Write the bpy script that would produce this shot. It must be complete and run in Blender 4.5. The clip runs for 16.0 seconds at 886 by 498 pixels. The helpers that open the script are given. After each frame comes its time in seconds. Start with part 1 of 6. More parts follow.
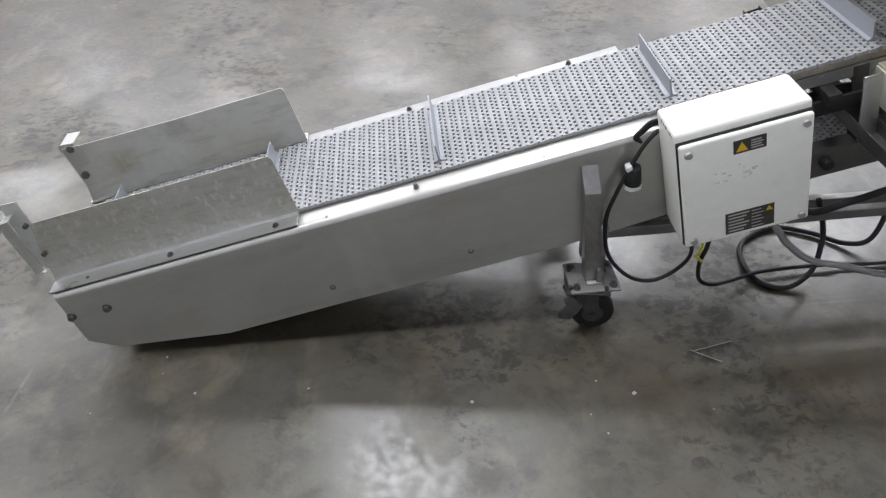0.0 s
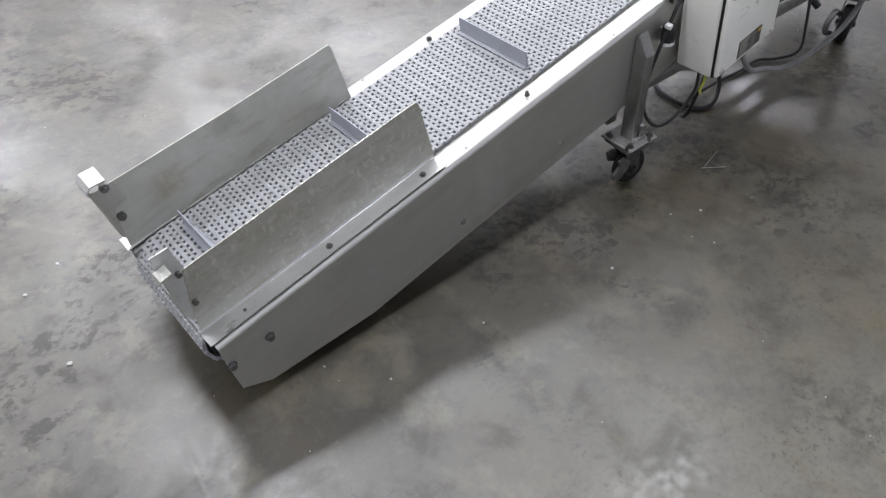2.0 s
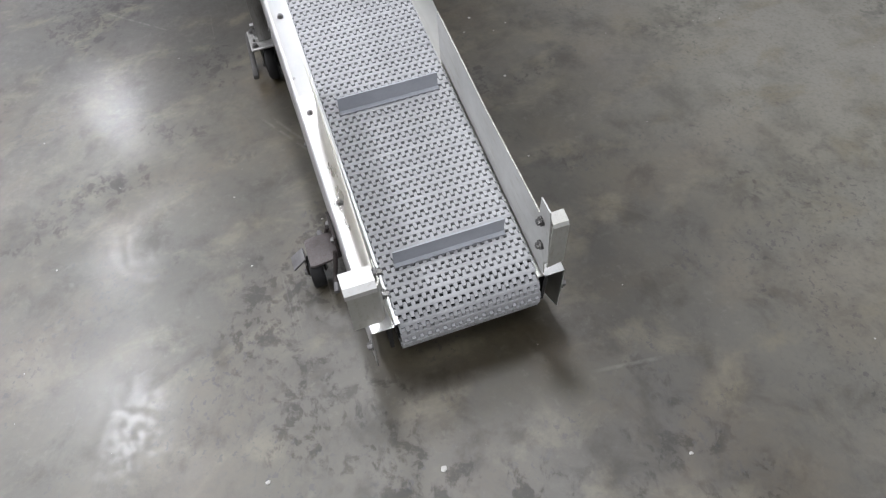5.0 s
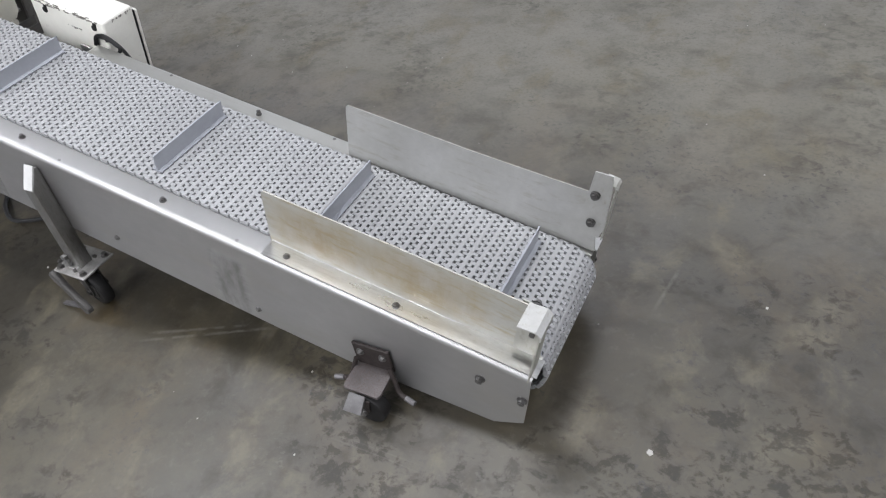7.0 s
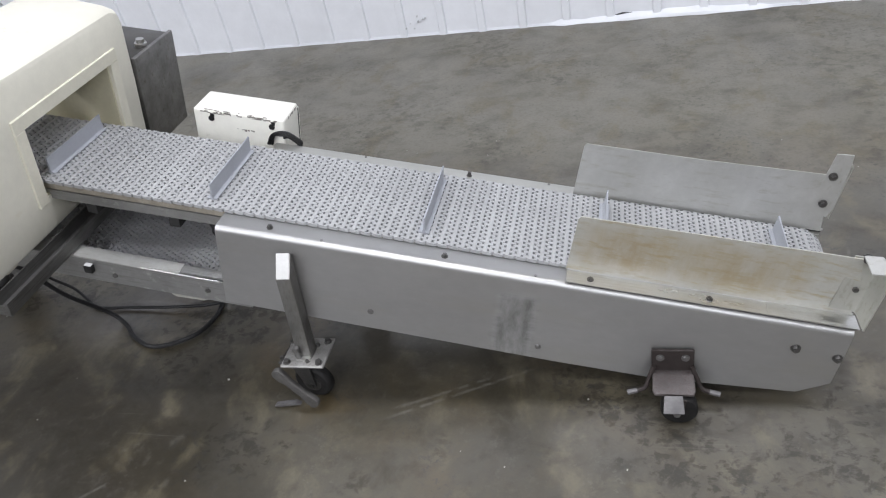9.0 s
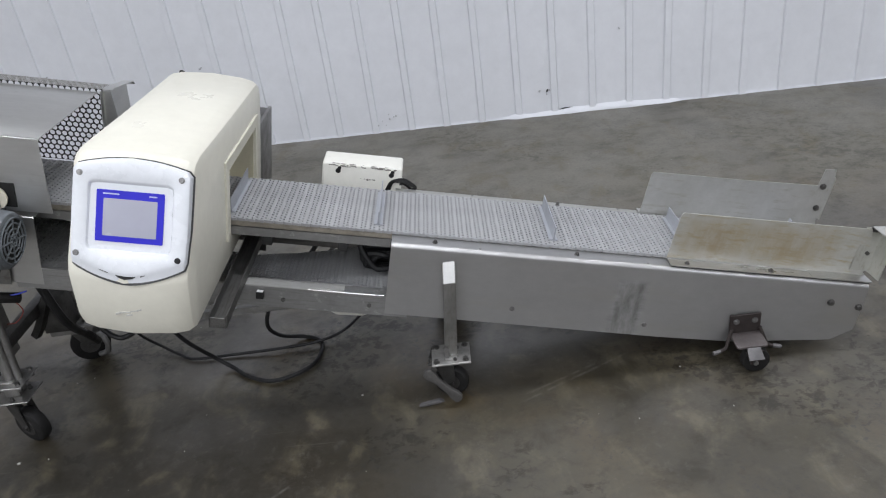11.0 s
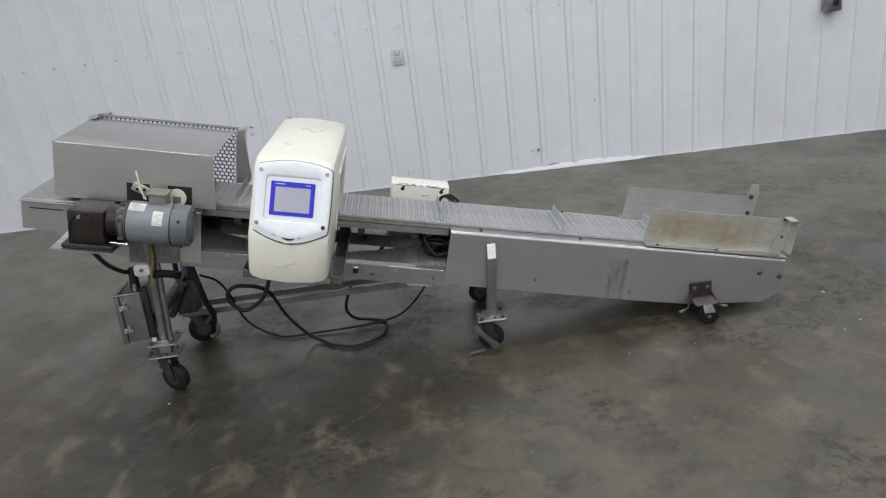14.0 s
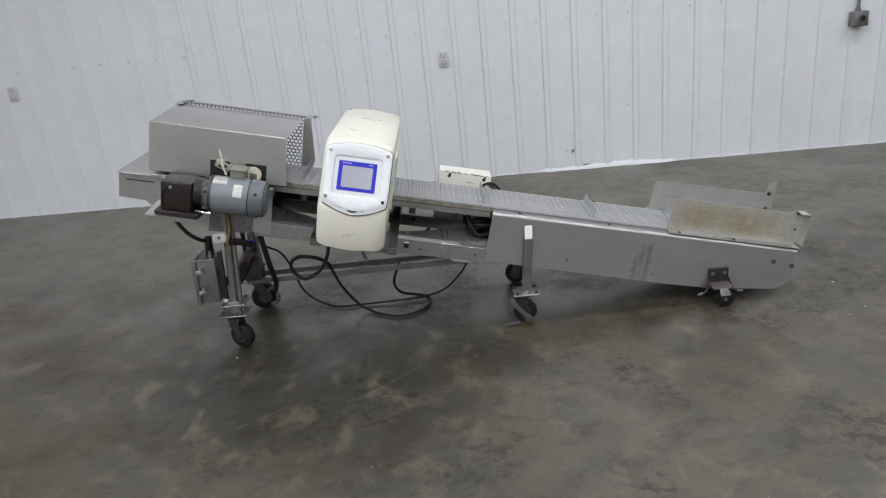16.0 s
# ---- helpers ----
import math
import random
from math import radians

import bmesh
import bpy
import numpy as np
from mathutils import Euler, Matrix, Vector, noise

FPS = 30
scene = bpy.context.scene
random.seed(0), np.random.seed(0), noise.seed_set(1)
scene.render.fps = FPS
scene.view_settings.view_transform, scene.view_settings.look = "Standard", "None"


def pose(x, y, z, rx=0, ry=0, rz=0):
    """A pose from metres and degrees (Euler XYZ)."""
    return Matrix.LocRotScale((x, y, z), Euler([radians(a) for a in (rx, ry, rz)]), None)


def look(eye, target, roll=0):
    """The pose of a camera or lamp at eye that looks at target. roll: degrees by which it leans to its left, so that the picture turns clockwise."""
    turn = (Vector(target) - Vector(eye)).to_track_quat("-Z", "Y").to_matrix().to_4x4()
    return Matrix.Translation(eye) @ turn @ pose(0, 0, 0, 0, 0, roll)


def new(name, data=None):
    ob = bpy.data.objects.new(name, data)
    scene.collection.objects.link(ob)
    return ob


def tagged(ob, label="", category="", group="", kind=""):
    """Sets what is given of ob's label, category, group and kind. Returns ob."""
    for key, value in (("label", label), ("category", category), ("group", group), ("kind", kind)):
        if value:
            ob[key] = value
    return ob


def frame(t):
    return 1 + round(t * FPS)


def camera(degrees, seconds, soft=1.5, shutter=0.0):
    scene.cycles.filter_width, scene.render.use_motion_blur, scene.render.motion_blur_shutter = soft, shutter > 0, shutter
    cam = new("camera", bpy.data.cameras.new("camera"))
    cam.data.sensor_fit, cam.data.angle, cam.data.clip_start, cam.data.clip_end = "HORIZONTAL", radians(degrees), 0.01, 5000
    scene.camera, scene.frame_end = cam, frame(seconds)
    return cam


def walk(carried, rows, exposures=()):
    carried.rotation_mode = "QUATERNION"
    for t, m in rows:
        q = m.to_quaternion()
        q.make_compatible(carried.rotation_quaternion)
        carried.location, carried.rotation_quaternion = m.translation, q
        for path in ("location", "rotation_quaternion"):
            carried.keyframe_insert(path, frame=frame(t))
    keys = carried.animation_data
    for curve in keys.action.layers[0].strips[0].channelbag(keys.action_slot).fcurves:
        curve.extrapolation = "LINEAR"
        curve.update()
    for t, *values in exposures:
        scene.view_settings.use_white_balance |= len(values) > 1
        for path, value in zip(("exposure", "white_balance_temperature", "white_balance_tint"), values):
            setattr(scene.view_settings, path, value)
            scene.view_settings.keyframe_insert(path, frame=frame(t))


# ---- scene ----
cam = camera(62.64, 16.0, 1.2)
PATH = [
    (0, (-0.010, -1.563, 1.411), (0.061, -0.036, 0.121), -2.94),
    (0.5, (-0.311, -1.529, 1.395), (-0.069, -0.029, 0.095), -1.23),
    (1, (-0.630, -1.410, 1.397), (-0.138, 0.001, 0.067), 0.92),
    (1.5, (-0.962, -1.336, 1.389), (-0.217, -0.065, 0.036), -0.17),
    (2, (-1.189, -1.186, 1.376), (-0.205, -0.119, -0.000), 1.64),
    (2.5, (-1.409, -0.944, 1.373), (-0.231, -0.117, -0.016), 1.97),
    (3, (-1.677, -0.738, 1.400), (-0.348, -0.224, -0.003), -0.60),
    (3.5, (-1.791, -0.532, 1.393), (-0.399, -0.224, -0.011), -2.32),
    (4, (-1.825, -0.262, 1.388), (-0.419, -0.093, -0.026), -5.10),
    (6.5, (-1.495, 0.836, 1.388), (-0.558, -0.225, -0.025), -8.98),
    (7, (-1.303, 0.978, 1.376), (-0.447, -0.235, 0.036), -11.88),
    (7.5, (-1.099, 1.103, 1.399), (-0.346, -0.173, 0.055), -12.00),
    (8, (-0.905, 1.311, 1.429), (-0.335, -0.089, 0.119), -12.09),
    (8.5, (-0.706, 1.454, 1.453), (-0.168, -0.040, 0.237), -10.86),
    (9, (-0.442, 1.512, 1.460), (0.071, -0.032, 0.297), -12.39),
    (9.5, (-0.188, 1.633, 1.485), (0.271, -0.002, 0.427), -9.85),
    (10, (0.012, 1.824, 1.516), (0.310, 0.134, 0.489), -8.96),
    (12.5, (0.618, 2.528, 1.577), (0.580, 0.688, 0.794), -7.82),
    (13, (0.671, 2.707, 1.589), (0.625, 0.859, 0.827), -9.27),
    (13.5, (0.706, 2.898, 1.618), (0.644, 1.039, 0.882), -7.96),
    (14, (0.651, 3.098, 1.630), (0.616, 1.238, 0.895), -7.32),
    (14.5, (0.671, 3.268, 1.634), (0.705, 1.400, 0.922), -7.87),
    (15, (0.750, 3.411, 1.637), (0.714, 1.545, 0.917), -7.15),
    (15.5, (0.746, 3.479, 1.647), (0.737, 1.613, 0.926), -6.49),
    (16, (0.734, 3.482, 1.647), (0.775, 1.612, 0.939), -6.12),
]
walk(cam, [(t, look(eye, target, roll)) for t, eye, target, roll in PATH],
     [(0.0, 0.40, 6380, 12), (2.0, 0.46, 6300, 13), (4.0, 0.44, 6330, 12), (7.0, 0.40, 6400, 12), (9.0, 0.36, 6380, 12), (10.0, 0.13, 6280, 12), (12.5, -0.10, 6480, 10), (16.0, -0.09, 6500, 10)])

# ---- light: rows of ceiling strip lamps in a white hall ----
world = bpy.data.worlds.new("hall_air")
scene.world = world
world.use_nodes = True
world.node_tree.nodes["Background"].inputs[0].default_value = (0.8, 0.85, 1.0, 1)
world.node_tree.nodes["Background"].inputs[1].default_value = 0.01
LAMP_Z = 4.53
ROW_WATTS = {-0.2: 53.0, 2.4: 50.0, 5.0: 53.0, 7.6: 57.0, 10.2: 57.0}
LAMPS = [(x, y) for x in (-5.4, -2.8, -0.2, 2.4, 5.0, 7.6) for y in ROW_WATTS if (x, y) not in ((5.0, -0.2), (7.6, -0.2), (-2.8, 2.4))]  # three are out
for x, y in LAMPS:
    lamp = bpy.data.lights.new("strip_light", "AREA")
    lamp.shape, lamp.size, lamp.size_y = "RECTANGLE", 1.1, 0.38
    lamp.energy, lamp.color = 36.0 if (x, y) == (2.4, -0.2) else ROW_WATTS[y], (0.957, 0.972, 1.0)  # one lamp by the wall set dimmer to hold down its glare
    ob = new("strip_light", lamp)
    ob.matrix_world = look((x, y, LAMP_Z - 0.03), (x, y, 0))

# ---- frame of the inclined conveyor: u along the belt, v across, w off the belt ----
ALPHA, H0 = 0.2331, 0.4358
K = Matrix.Translation((0, 0, H0)) @ Matrix.Rotation(-ALPHA, 4, "Y")
ROOT = {}


# ---- materials ----
def mat(name, base=(0.5, 0.5, 0.5), rough=0.5, metal=0.0, tint=None, scale=8.0, amount=0.25, bump=0.0, bump_scale=120.0,
        rough_var=0.1, stretch=(1, 1, 1), dirt=None, dirt_scale=2.5, dirt_at=(0.55, 0.75), spread=0.0, coat=0.0, ior=1.45, patches=(), scratch=None):
    """Paint, plastic, rubber or metal: colour at two scales, dirt, roughness and relief."""
    m = bpy.data.materials.new(name)
    m.use_nodes = True
    nt = m.node_tree
    n, l = nt.nodes, nt.links
    p = n["Principled BSDF"]
    p.inputs["Metallic"].default_value = metal
    p.inputs["IOR"].default_value = ior
    p.inputs["Coat Weight"].default_value = coat
    tc = n.new("ShaderNodeTexCoord")
    mp = n.new("ShaderNodeMapping")
    mp.inputs["Scale"].default_value = stretch
    l.new(tc.outputs["Object"], mp.inputs[0])

    def noise_tex(sc, detail=6.0, ro=0.6, src=mp):
        t = n.new("ShaderNodeTexNoise")
        t.inputs["Scale"].default_value, t.inputs["Detail"].default_value, t.inputs["Roughness"].default_value = sc, detail, ro
        l.new(src.outputs[0], t.inputs["Vector"])
        return t

    def ramp(src, a, b, ca=(0, 0, 0, 1), cb=(1, 1, 1, 1)):
        r = n.new("ShaderNodeValToRGB")
        r.color_ramp.elements[0].position, r.color_ramp.elements[1].position = a, b
        r.color_ramp.elements[0].color, r.color_ramp.elements[1].color = ca, cb
        l.new(src, r.inputs[0])
        return r

    def mix(fac, a, b):
        x = n.new("ShaderNodeMix")
        x.data_type = "RGBA"
        for sock, val in ((x.inputs[0], fac), (x.inputs[6], a), (x.inputs[7], b)):
            if isinstance(val, (tuple, float, int)):
                sock.default_value = val if not isinstance(val, tuple) else (*val, 1)
            else:
                l.new(val, sock)
        return x.outputs[2]

    big = noise_tex(scale)
    tint = tint or tuple(c * (1 - amount) for c in base)
    col = mix(ramp(big.outputs[0], 0.35, 0.7).outputs[0], base, tint)
    fine = noise_tex(scale * 9, 4.0, 0.7)
    col = mix(ramp(fine.outputs[0], 0.3, 0.8, cb=(0.35, 0.35, 0.35, 1)).outputs[0], col, tuple(c * 0.8 for c in tint))
    if dirt:
        d = noise_tex(dirt_scale, 8.0, 0.65, tc)
        col = mix(ramp(d.outputs[0], *dirt_at).outputs[0], col, dirt)
    if scratch:
        tone, st, turn, lo, amount_s = scratch
        sm = n.new("ShaderNodeMapping")
        sm.inputs["Scale"].default_value, sm.inputs["Rotation"].default_value = st, (0, turn, 0)
        l.new(tc.outputs["Object"], sm.inputs[0])
        lines = noise_tex(1.0, 5.0, 0.65, sm)
        area = noise_tex(4.5, 3.0, 0.5, tc)
        mm = n.new("ShaderNodeMath")
        mm.operation = "MULTIPLY"
        l.new(ramp(lines.outputs[0], lo, lo + 0.12, cb=(amount_s, amount_s, amount_s, 1)).outputs[0], mm.inputs[0])
        l.new(ramp(area.outputs[0], 0.34, 0.54).outputs[0], mm.inputs[1])
        col = mix(mm.outputs[0], col, tone)
    for axis_a, a0, a1, c0, c1, tone, strength, soft, *film in patches:
        # a stain of its own shape: a rough-edged field between a0..a1 along the thing and c0..c1 in height
        warp = noise_tex(7.0, 5.0, 0.6, tc)
        sep = n.new("ShaderNodeSeparateXYZ")
        l.new(tc.outputs["Object"], sep.inputs[0])
        fac = None
        for sock, lo, hi in ((axis_a, a0, a1), (2, c0, c1)):
            for edge, sign in ((lo, 1), (hi, -1)):
                wv = n.new("ShaderNodeMath")
                wv.operation = "MULTIPLY_ADD"
                wv.inputs[1].default_value, wv.inputs[2].default_value = 0.05, -0.025
                l.new(warp.outputs[0], wv.inputs[0])
                ad = n.new("ShaderNodeMath")
                ad.operation = "ADD"
                l.new(sep.outputs[sock], ad.inputs[0])
                l.new(wv.outputs[0], ad.inputs[1])
                r = n.new("ShaderNodeMapRange")
                r.interpolation_type = "SMOOTHSTEP"
                r.inputs["From Min"].default_value, r.inputs["From Max"].default_value = edge - soft, edge + soft
                r.inputs["To Min"].default_value, r.inputs["To Max"].default_value = (0, 1) if sign > 0 else (1, 0)
                l.new(ad.outputs[0], r.inputs[0])
                if fac is None:
                    fac = r.outputs[0]
                else:
                    ml = n.new("ShaderNodeMath")
                    ml.operation = "MULTIPLY"
                    l.new(fac, ml.inputs[0])
                    l.new(r.outputs[0], ml.inputs[1])
                    fac = ml.outputs[0]
        down = n.new("ShaderNodeMapping")
        down.inputs["Scale"].default_value = (22.0, 10.0, 8.0)
        l.new(tc.outputs["Object"], down.inputs[0])
        blot = noise_tex(1.0, 6.0, 0.65, down)
        ml = n.new("ShaderNodeMath")
        ml.operation = "MULTIPLY"
        l.new(fac, ml.inputs[0])
        l.new(ramp(blot.outputs[0], 0.32, 0.62, (strength * 0.25, strength * 0.25, strength * 0.25, 1), (strength, strength, strength, 1)).outputs[0], ml.inputs[1])
        col = mix(ml.outputs[0], col, tone)
        if film:
            # dried residue hides the metal under it
            fm = n.new("ShaderNodeMath")
            fm.operation = "MULTIPLY_ADD"
            fm.inputs[1].default_value, fm.inputs[2].default_value = -film[0], metal
            l.new(ml.outputs[0], fm.inputs[0])
            l.new(fm.outputs[0], p.inputs["Metallic"])
    if spread:
        oi = n.new("ShaderNodeObjectInfo")
        hs = n.new("ShaderNodeHueSaturation")
        mr = n.new("ShaderNodeMapRange")
        mr.inputs["To Min"].default_value, mr.inputs["To Max"].default_value = 1 - spread, 1 + spread
        l.new(oi.outputs["Random"], mr.inputs[0])
        l.new(mr.outputs[0], hs.inputs["Value"])
        l.new(col, hs.inputs["Color"])
        col = hs.outputs[0]
    l.new(col, p.inputs["Base Color"])
    rr = n.new("ShaderNodeMapRange")
    rr.inputs["From Min"].default_value, rr.inputs["From Max"].default_value = 0.3, 0.7
    rr.inputs["To Min"].default_value, rr.inputs["To Max"].default_value = max(0.03, rough - rough_var), min(1, rough + rough_var)
    l.new(big.outputs[0], rr.inputs[0])
    l.new(rr.outputs[0], p.inputs["Roughness"])
    if bump:
        bt = noise_tex(bump_scale, 3.0, 0.5)
        b = n.new("ShaderNodeBump")
        b.inputs["Strength"].default_value, b.inputs["Distance"].default_value = bump, 0.004
        l.new(bt.outputs[0], b.inputs["Height"])
        l.new(b.outputs[0], p.inputs["Normal"])
    return m


def floor_material():
    """Worn sealed concrete: cloudy grey, brown stains, dark scuffs, glossier trowelled patches."""
    m = bpy.data.materials.new("sealed_concrete")
    m.use_nodes = True
    nt = m.node_tree
    n, l = nt.nodes, nt.links
    p = n["Principled BSDF"]
    tc = n.new("ShaderNodeTexCoord")

    def tex(sc, detail=8.0, ro=0.6, dist=0.0, stretch=None, turn=0.0):
        t = n.new("ShaderNodeTexNoise")
        t.inputs["Scale"].default_value, t.inputs["Detail"].default_value = sc, detail
        t.inputs["Roughness"].default_value, t.inputs["Distortion"].default_value = ro, dist
        src = tc.outputs["Object"]
        if stretch:
            mp = n.new("ShaderNodeMapping")
            mp.inputs["Scale"].default_value, mp.inputs["Rotation"].default_value = stretch, (0, 0, turn)
            l.new(src, mp.inputs[0])
            src = mp.outputs[0]
        l.new(src, t.inputs["Vector"])
        return t.outputs[0]

    def ramp(src, a, b, lo=0.0, hi=1.0):
        r = n.new("ShaderNodeMapRange")
        r.interpolation_type = "SMOOTHSTEP"
        for k, v in (("From Min", a), ("From Max", b), ("To Min", lo), ("To Max", hi)):
            r.inputs[k].default_value = v
        l.new(src, r.inputs[0])
        return r.outputs[0]

    def mix(fac, a, b, mode="MIX"):
        x = n.new("ShaderNodeMix")
        x.data_type, x.blend_type = "RGBA", mode
        for sock, val in ((x.inputs[0], fac), (x.inputs[6], a), (x.inputs[7], b)):
            if isinstance(val, tuple):
                sock.default_value = (*val, 1)
            elif isinstance(val, float):
                sock.default_value = val
            else:
                l.new(val, sock)
        return x.outputs[2]

    def math_node(op, a, b):
        x = n.new("ShaderNodeMath")
        x.operation = op
        for sock, val in zip(x.inputs, (a, b)):
            if isinstance(val, float):
                sock.default_value = val
            else:
                l.new(val, sock)
        return x.outputs[0]

    cloud = tex(1.1, 6.0, 0.6, 0.3)
    col = mix(ramp(cloud, 0.36, 0.64), (0.026, 0.0207, 0.0102), (0.064, 0.0530, 0.0272))
    brown = tex(2.6, 6.0, 0.62, 0.3)
    col = mix(ramp(brown, 0.44, 0.66, 0.0, 0.70), col, (0.066, 0.0450, 0.0170))
    # paler, less glossy strip towards the wall
    sep = n.new("ShaderNodeSeparateXYZ")
    l.new(tc.outputs["Object"], sep.inputs[0])
    edge = math_node("ADD", sep.outputs[1], math_node("MULTIPLY", tex(1.2, 5.0, 0.55, 0.4), 1.6))
    wall_strip = ramp(edge, 0.36, -0.6)
    col = mix(math_node("MULTIPLY", wall_strip, 0.80), col, (0.180, 0.173, 0.146))
    grey = tex(1.15, 5.0, 0.55, 0.3)
    col = mix(ramp(grey, 0.50, 0.70, 0.0, 0.45), col, (0.050, 0.049, 0.046))
    # old oil stain beside the machine, with the machine's shade on the floor painted in
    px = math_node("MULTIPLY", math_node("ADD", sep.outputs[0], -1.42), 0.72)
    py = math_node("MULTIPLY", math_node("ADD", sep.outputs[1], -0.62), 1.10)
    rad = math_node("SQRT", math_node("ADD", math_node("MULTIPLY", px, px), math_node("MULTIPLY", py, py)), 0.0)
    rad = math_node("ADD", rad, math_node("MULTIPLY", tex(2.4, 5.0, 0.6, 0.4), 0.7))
    stain_and_shade = ramp(rad, 1.24, 0.66, 0.0, 0.90)
    col = mix(stain_and_shade, col, (0.015, 0.0118, 0.007))
    # fainter dark disc with a ragged edge round the loading end
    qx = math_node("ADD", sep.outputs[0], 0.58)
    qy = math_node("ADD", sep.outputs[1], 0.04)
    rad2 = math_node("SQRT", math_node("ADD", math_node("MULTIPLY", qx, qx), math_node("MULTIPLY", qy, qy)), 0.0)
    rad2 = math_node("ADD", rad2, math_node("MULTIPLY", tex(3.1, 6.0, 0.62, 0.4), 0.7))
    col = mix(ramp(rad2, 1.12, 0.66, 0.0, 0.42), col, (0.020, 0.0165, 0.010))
    # soft dabs and smears at several sizes
    mid = tex(6.5, 7.0, 0.64, 0.3, (1.0, 1.2, 1.0), 0.7)
    clean = math_node("MULTIPLY", ramp(wall_strip, 0.0, 1.0, 1.0, 0.50), ramp(sep.outputs[0], 1.5, 2.4, 1.0, 0.4))
    col = mix(math_node("MULTIPLY", ramp(mid, 0.40, 0.70, 0.0, 0.60), clean), col, (0.025, 0.0215, 0.0145))
    pale = tex(4.6, 7.0, 0.64, 0.4, (1.3, 1.0, 1.0), 0.3)
    col = mix(ramp(pale, 0.50, 0.68, 0.0, 0.68), col, (0.111, 0.095, 0.060))
    crumb = ramp(tex(95.0, 4.0, 0.65), 0.30, 0.50, 0.55, 1.0)
    scuff = tex(15.0, 8.0, 0.64, 0.4, (1.0, 1.2, 1.0), 0.5)
    gate = tex(1.9, 3.0, 0.5)
    dark = math_node("MULTIPLY", ramp(scuff, 0.47, 0.62), ramp(gate, 0.49, 0.62))
    dark = math_node("MULTIPLY", math_node("MULTIPLY", dark, clean), crumb)
    col = mix(math_node("MULTIPLY", dark, 0.66), col, (0.0155, 0.0145, 0.0132))
    scuff2 = tex(27.0, 6.0, 0.62, 0.4, (1.0, 1.25, 1.0), -0.4)
    gate2 = tex(1.7, 5.0, 0.6)
    dark2 = math_node("MULTIPLY", ramp(scuff2, 0.47, 0.62), ramp(gate2, 0.50, 0.62))
    dark2 = math_node("MULTIPLY", math_node("MULTIPLY", dark2, clean), crumb)
    col = mix(math_node("MULTIPLY", dark2, 0.62), col, (0.021, 0.0190, 0.0160))
    rub = tex(24.0, 7.0, 0.66, 0.4, (1.2, 1.0, 1.0), 0.2)
    col = mix(math_node("MULTIPLY", ramp(rub, 0.52, 0.70, 0.0, 0.30), ramp(gate2, 0.56, 0.42)), col, (0.12, 0.112, 0.095))
    # crisp little rubs: dark ones in clusters, pale ones between
    nick = tex(48.0, 6.0, 0.66, 0.2, (1.0, 1.2, 1.0), 1.1)
    nick_gate = tex(3.1, 4.0, 0.6)
    col = mix(math_node("MULTIPLY", math_node("MULTIPLY", ramp(nick, 0.55, 0.62, 0.0, 0.80), clean), ramp(nick_gate, 0.48, 0.60)), col, (0.016, 0.015, 0.0135))
    col = mix(math_node("MULTIPLY", ramp(nick, 0.43, 0.36, 0.0, 0.28), ramp(nick_gate, 0.50, 0.36)), col, (0.125, 0.118, 0.104))
    grit = tex(80.0, 4.0, 0.6)
    col = mix(ramp(grit, 0.45, 0.75, 0.0, 0.32), col, (0.030, 0.028, 0.024))
    # long pale drag scratches, few and faint
    for turn, st, off in ((0.25, (0.7, 38.0, 1.0), 0.60), (-0.8, (0.8, 46.0, 1.0), 0.61)):
        s = tex(2.0, 3.0, 0.5, 0.15, st, turn)
        g2 = tex(1.3, 3.0, 0.5, 0.0, (1.0, 1.6, 1.0), turn)
        f = math_node("MULTIPLY", ramp(s, 0.61, 0.70, 0.0, 0.45), ramp(g2, off, off + 0.1))
        col = mix(f, col, (0.13, 0.122, 0.106))
    broken = ramp(tex(30.0, 3.0, 0.6), 0.36, 0.56)
    for ax, ay, bx, by in ((0.215, 0.318, -0.172, 0.124), (0.205, 0.286, -0.060, 0.160), (-1.027, -0.233, -1.050, -0.397), (1.731, 0.974, 1.495, 0.807), (1.737, 0.604, 1.684, 0.488), (1.181, 0.795, 0.914, 0.557)):
        ln = math.hypot(bx - ax, by - ay)
        ux, uy = (bx - ax) / ln, (by - ay) / ln
        dx, dy = math_node("ADD", sep.outputs[0], -ax), math_node("ADD", sep.outputs[1], -ay)
        run = math_node("ADD", math_node("MULTIPLY", dx, ux), math_node("MULTIPLY", dy, uy))
        side = math_node("ABSOLUTE", math_node("ADD", math_node("MULTIPLY", dx, -uy), math_node("MULTIPLY", dy, ux)), 0.0)
        f = math_node("MULTIPLY", ramp(side, 0.0075, 0.0010, 0.0, 0.34), math_node("MULTIPLY", ramp(run, -0.02, 0.05), ramp(run, ln + 0.02, ln - 0.05)))
        col = mix(math_node("MULTIPLY", f, broken), col, (0.17, 0.162, 0.145))
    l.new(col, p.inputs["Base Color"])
    gl = tex(1.9, 6.0, 0.58, 0.3)
    worn = tex(42.0, 8.0, 0.72, 0.2, (1.0, 1.2, 1.0), 0.5)
    rough = math_node("ADD", ramp(gl, 0.34, 0.66, 0.36, 0.50), math_node("MULTIPLY", wall_strip, 0.06))
    l.new(rough, p.inputs["Roughness"])
    # dabs have rubbed the sealer off, so they shine less
    rubbed = math_node("MAXIMUM", math_node("MAXIMUM", dark, dark2), ramp(mid, 0.42, 0.70, 0.0, 0.6))
    spec = math_node("SUBTRACT", ramp(wall_strip, 0.0, 1.0, 0.76, 0.30), math_node("MULTIPLY", stain_and_shade, 0.2))
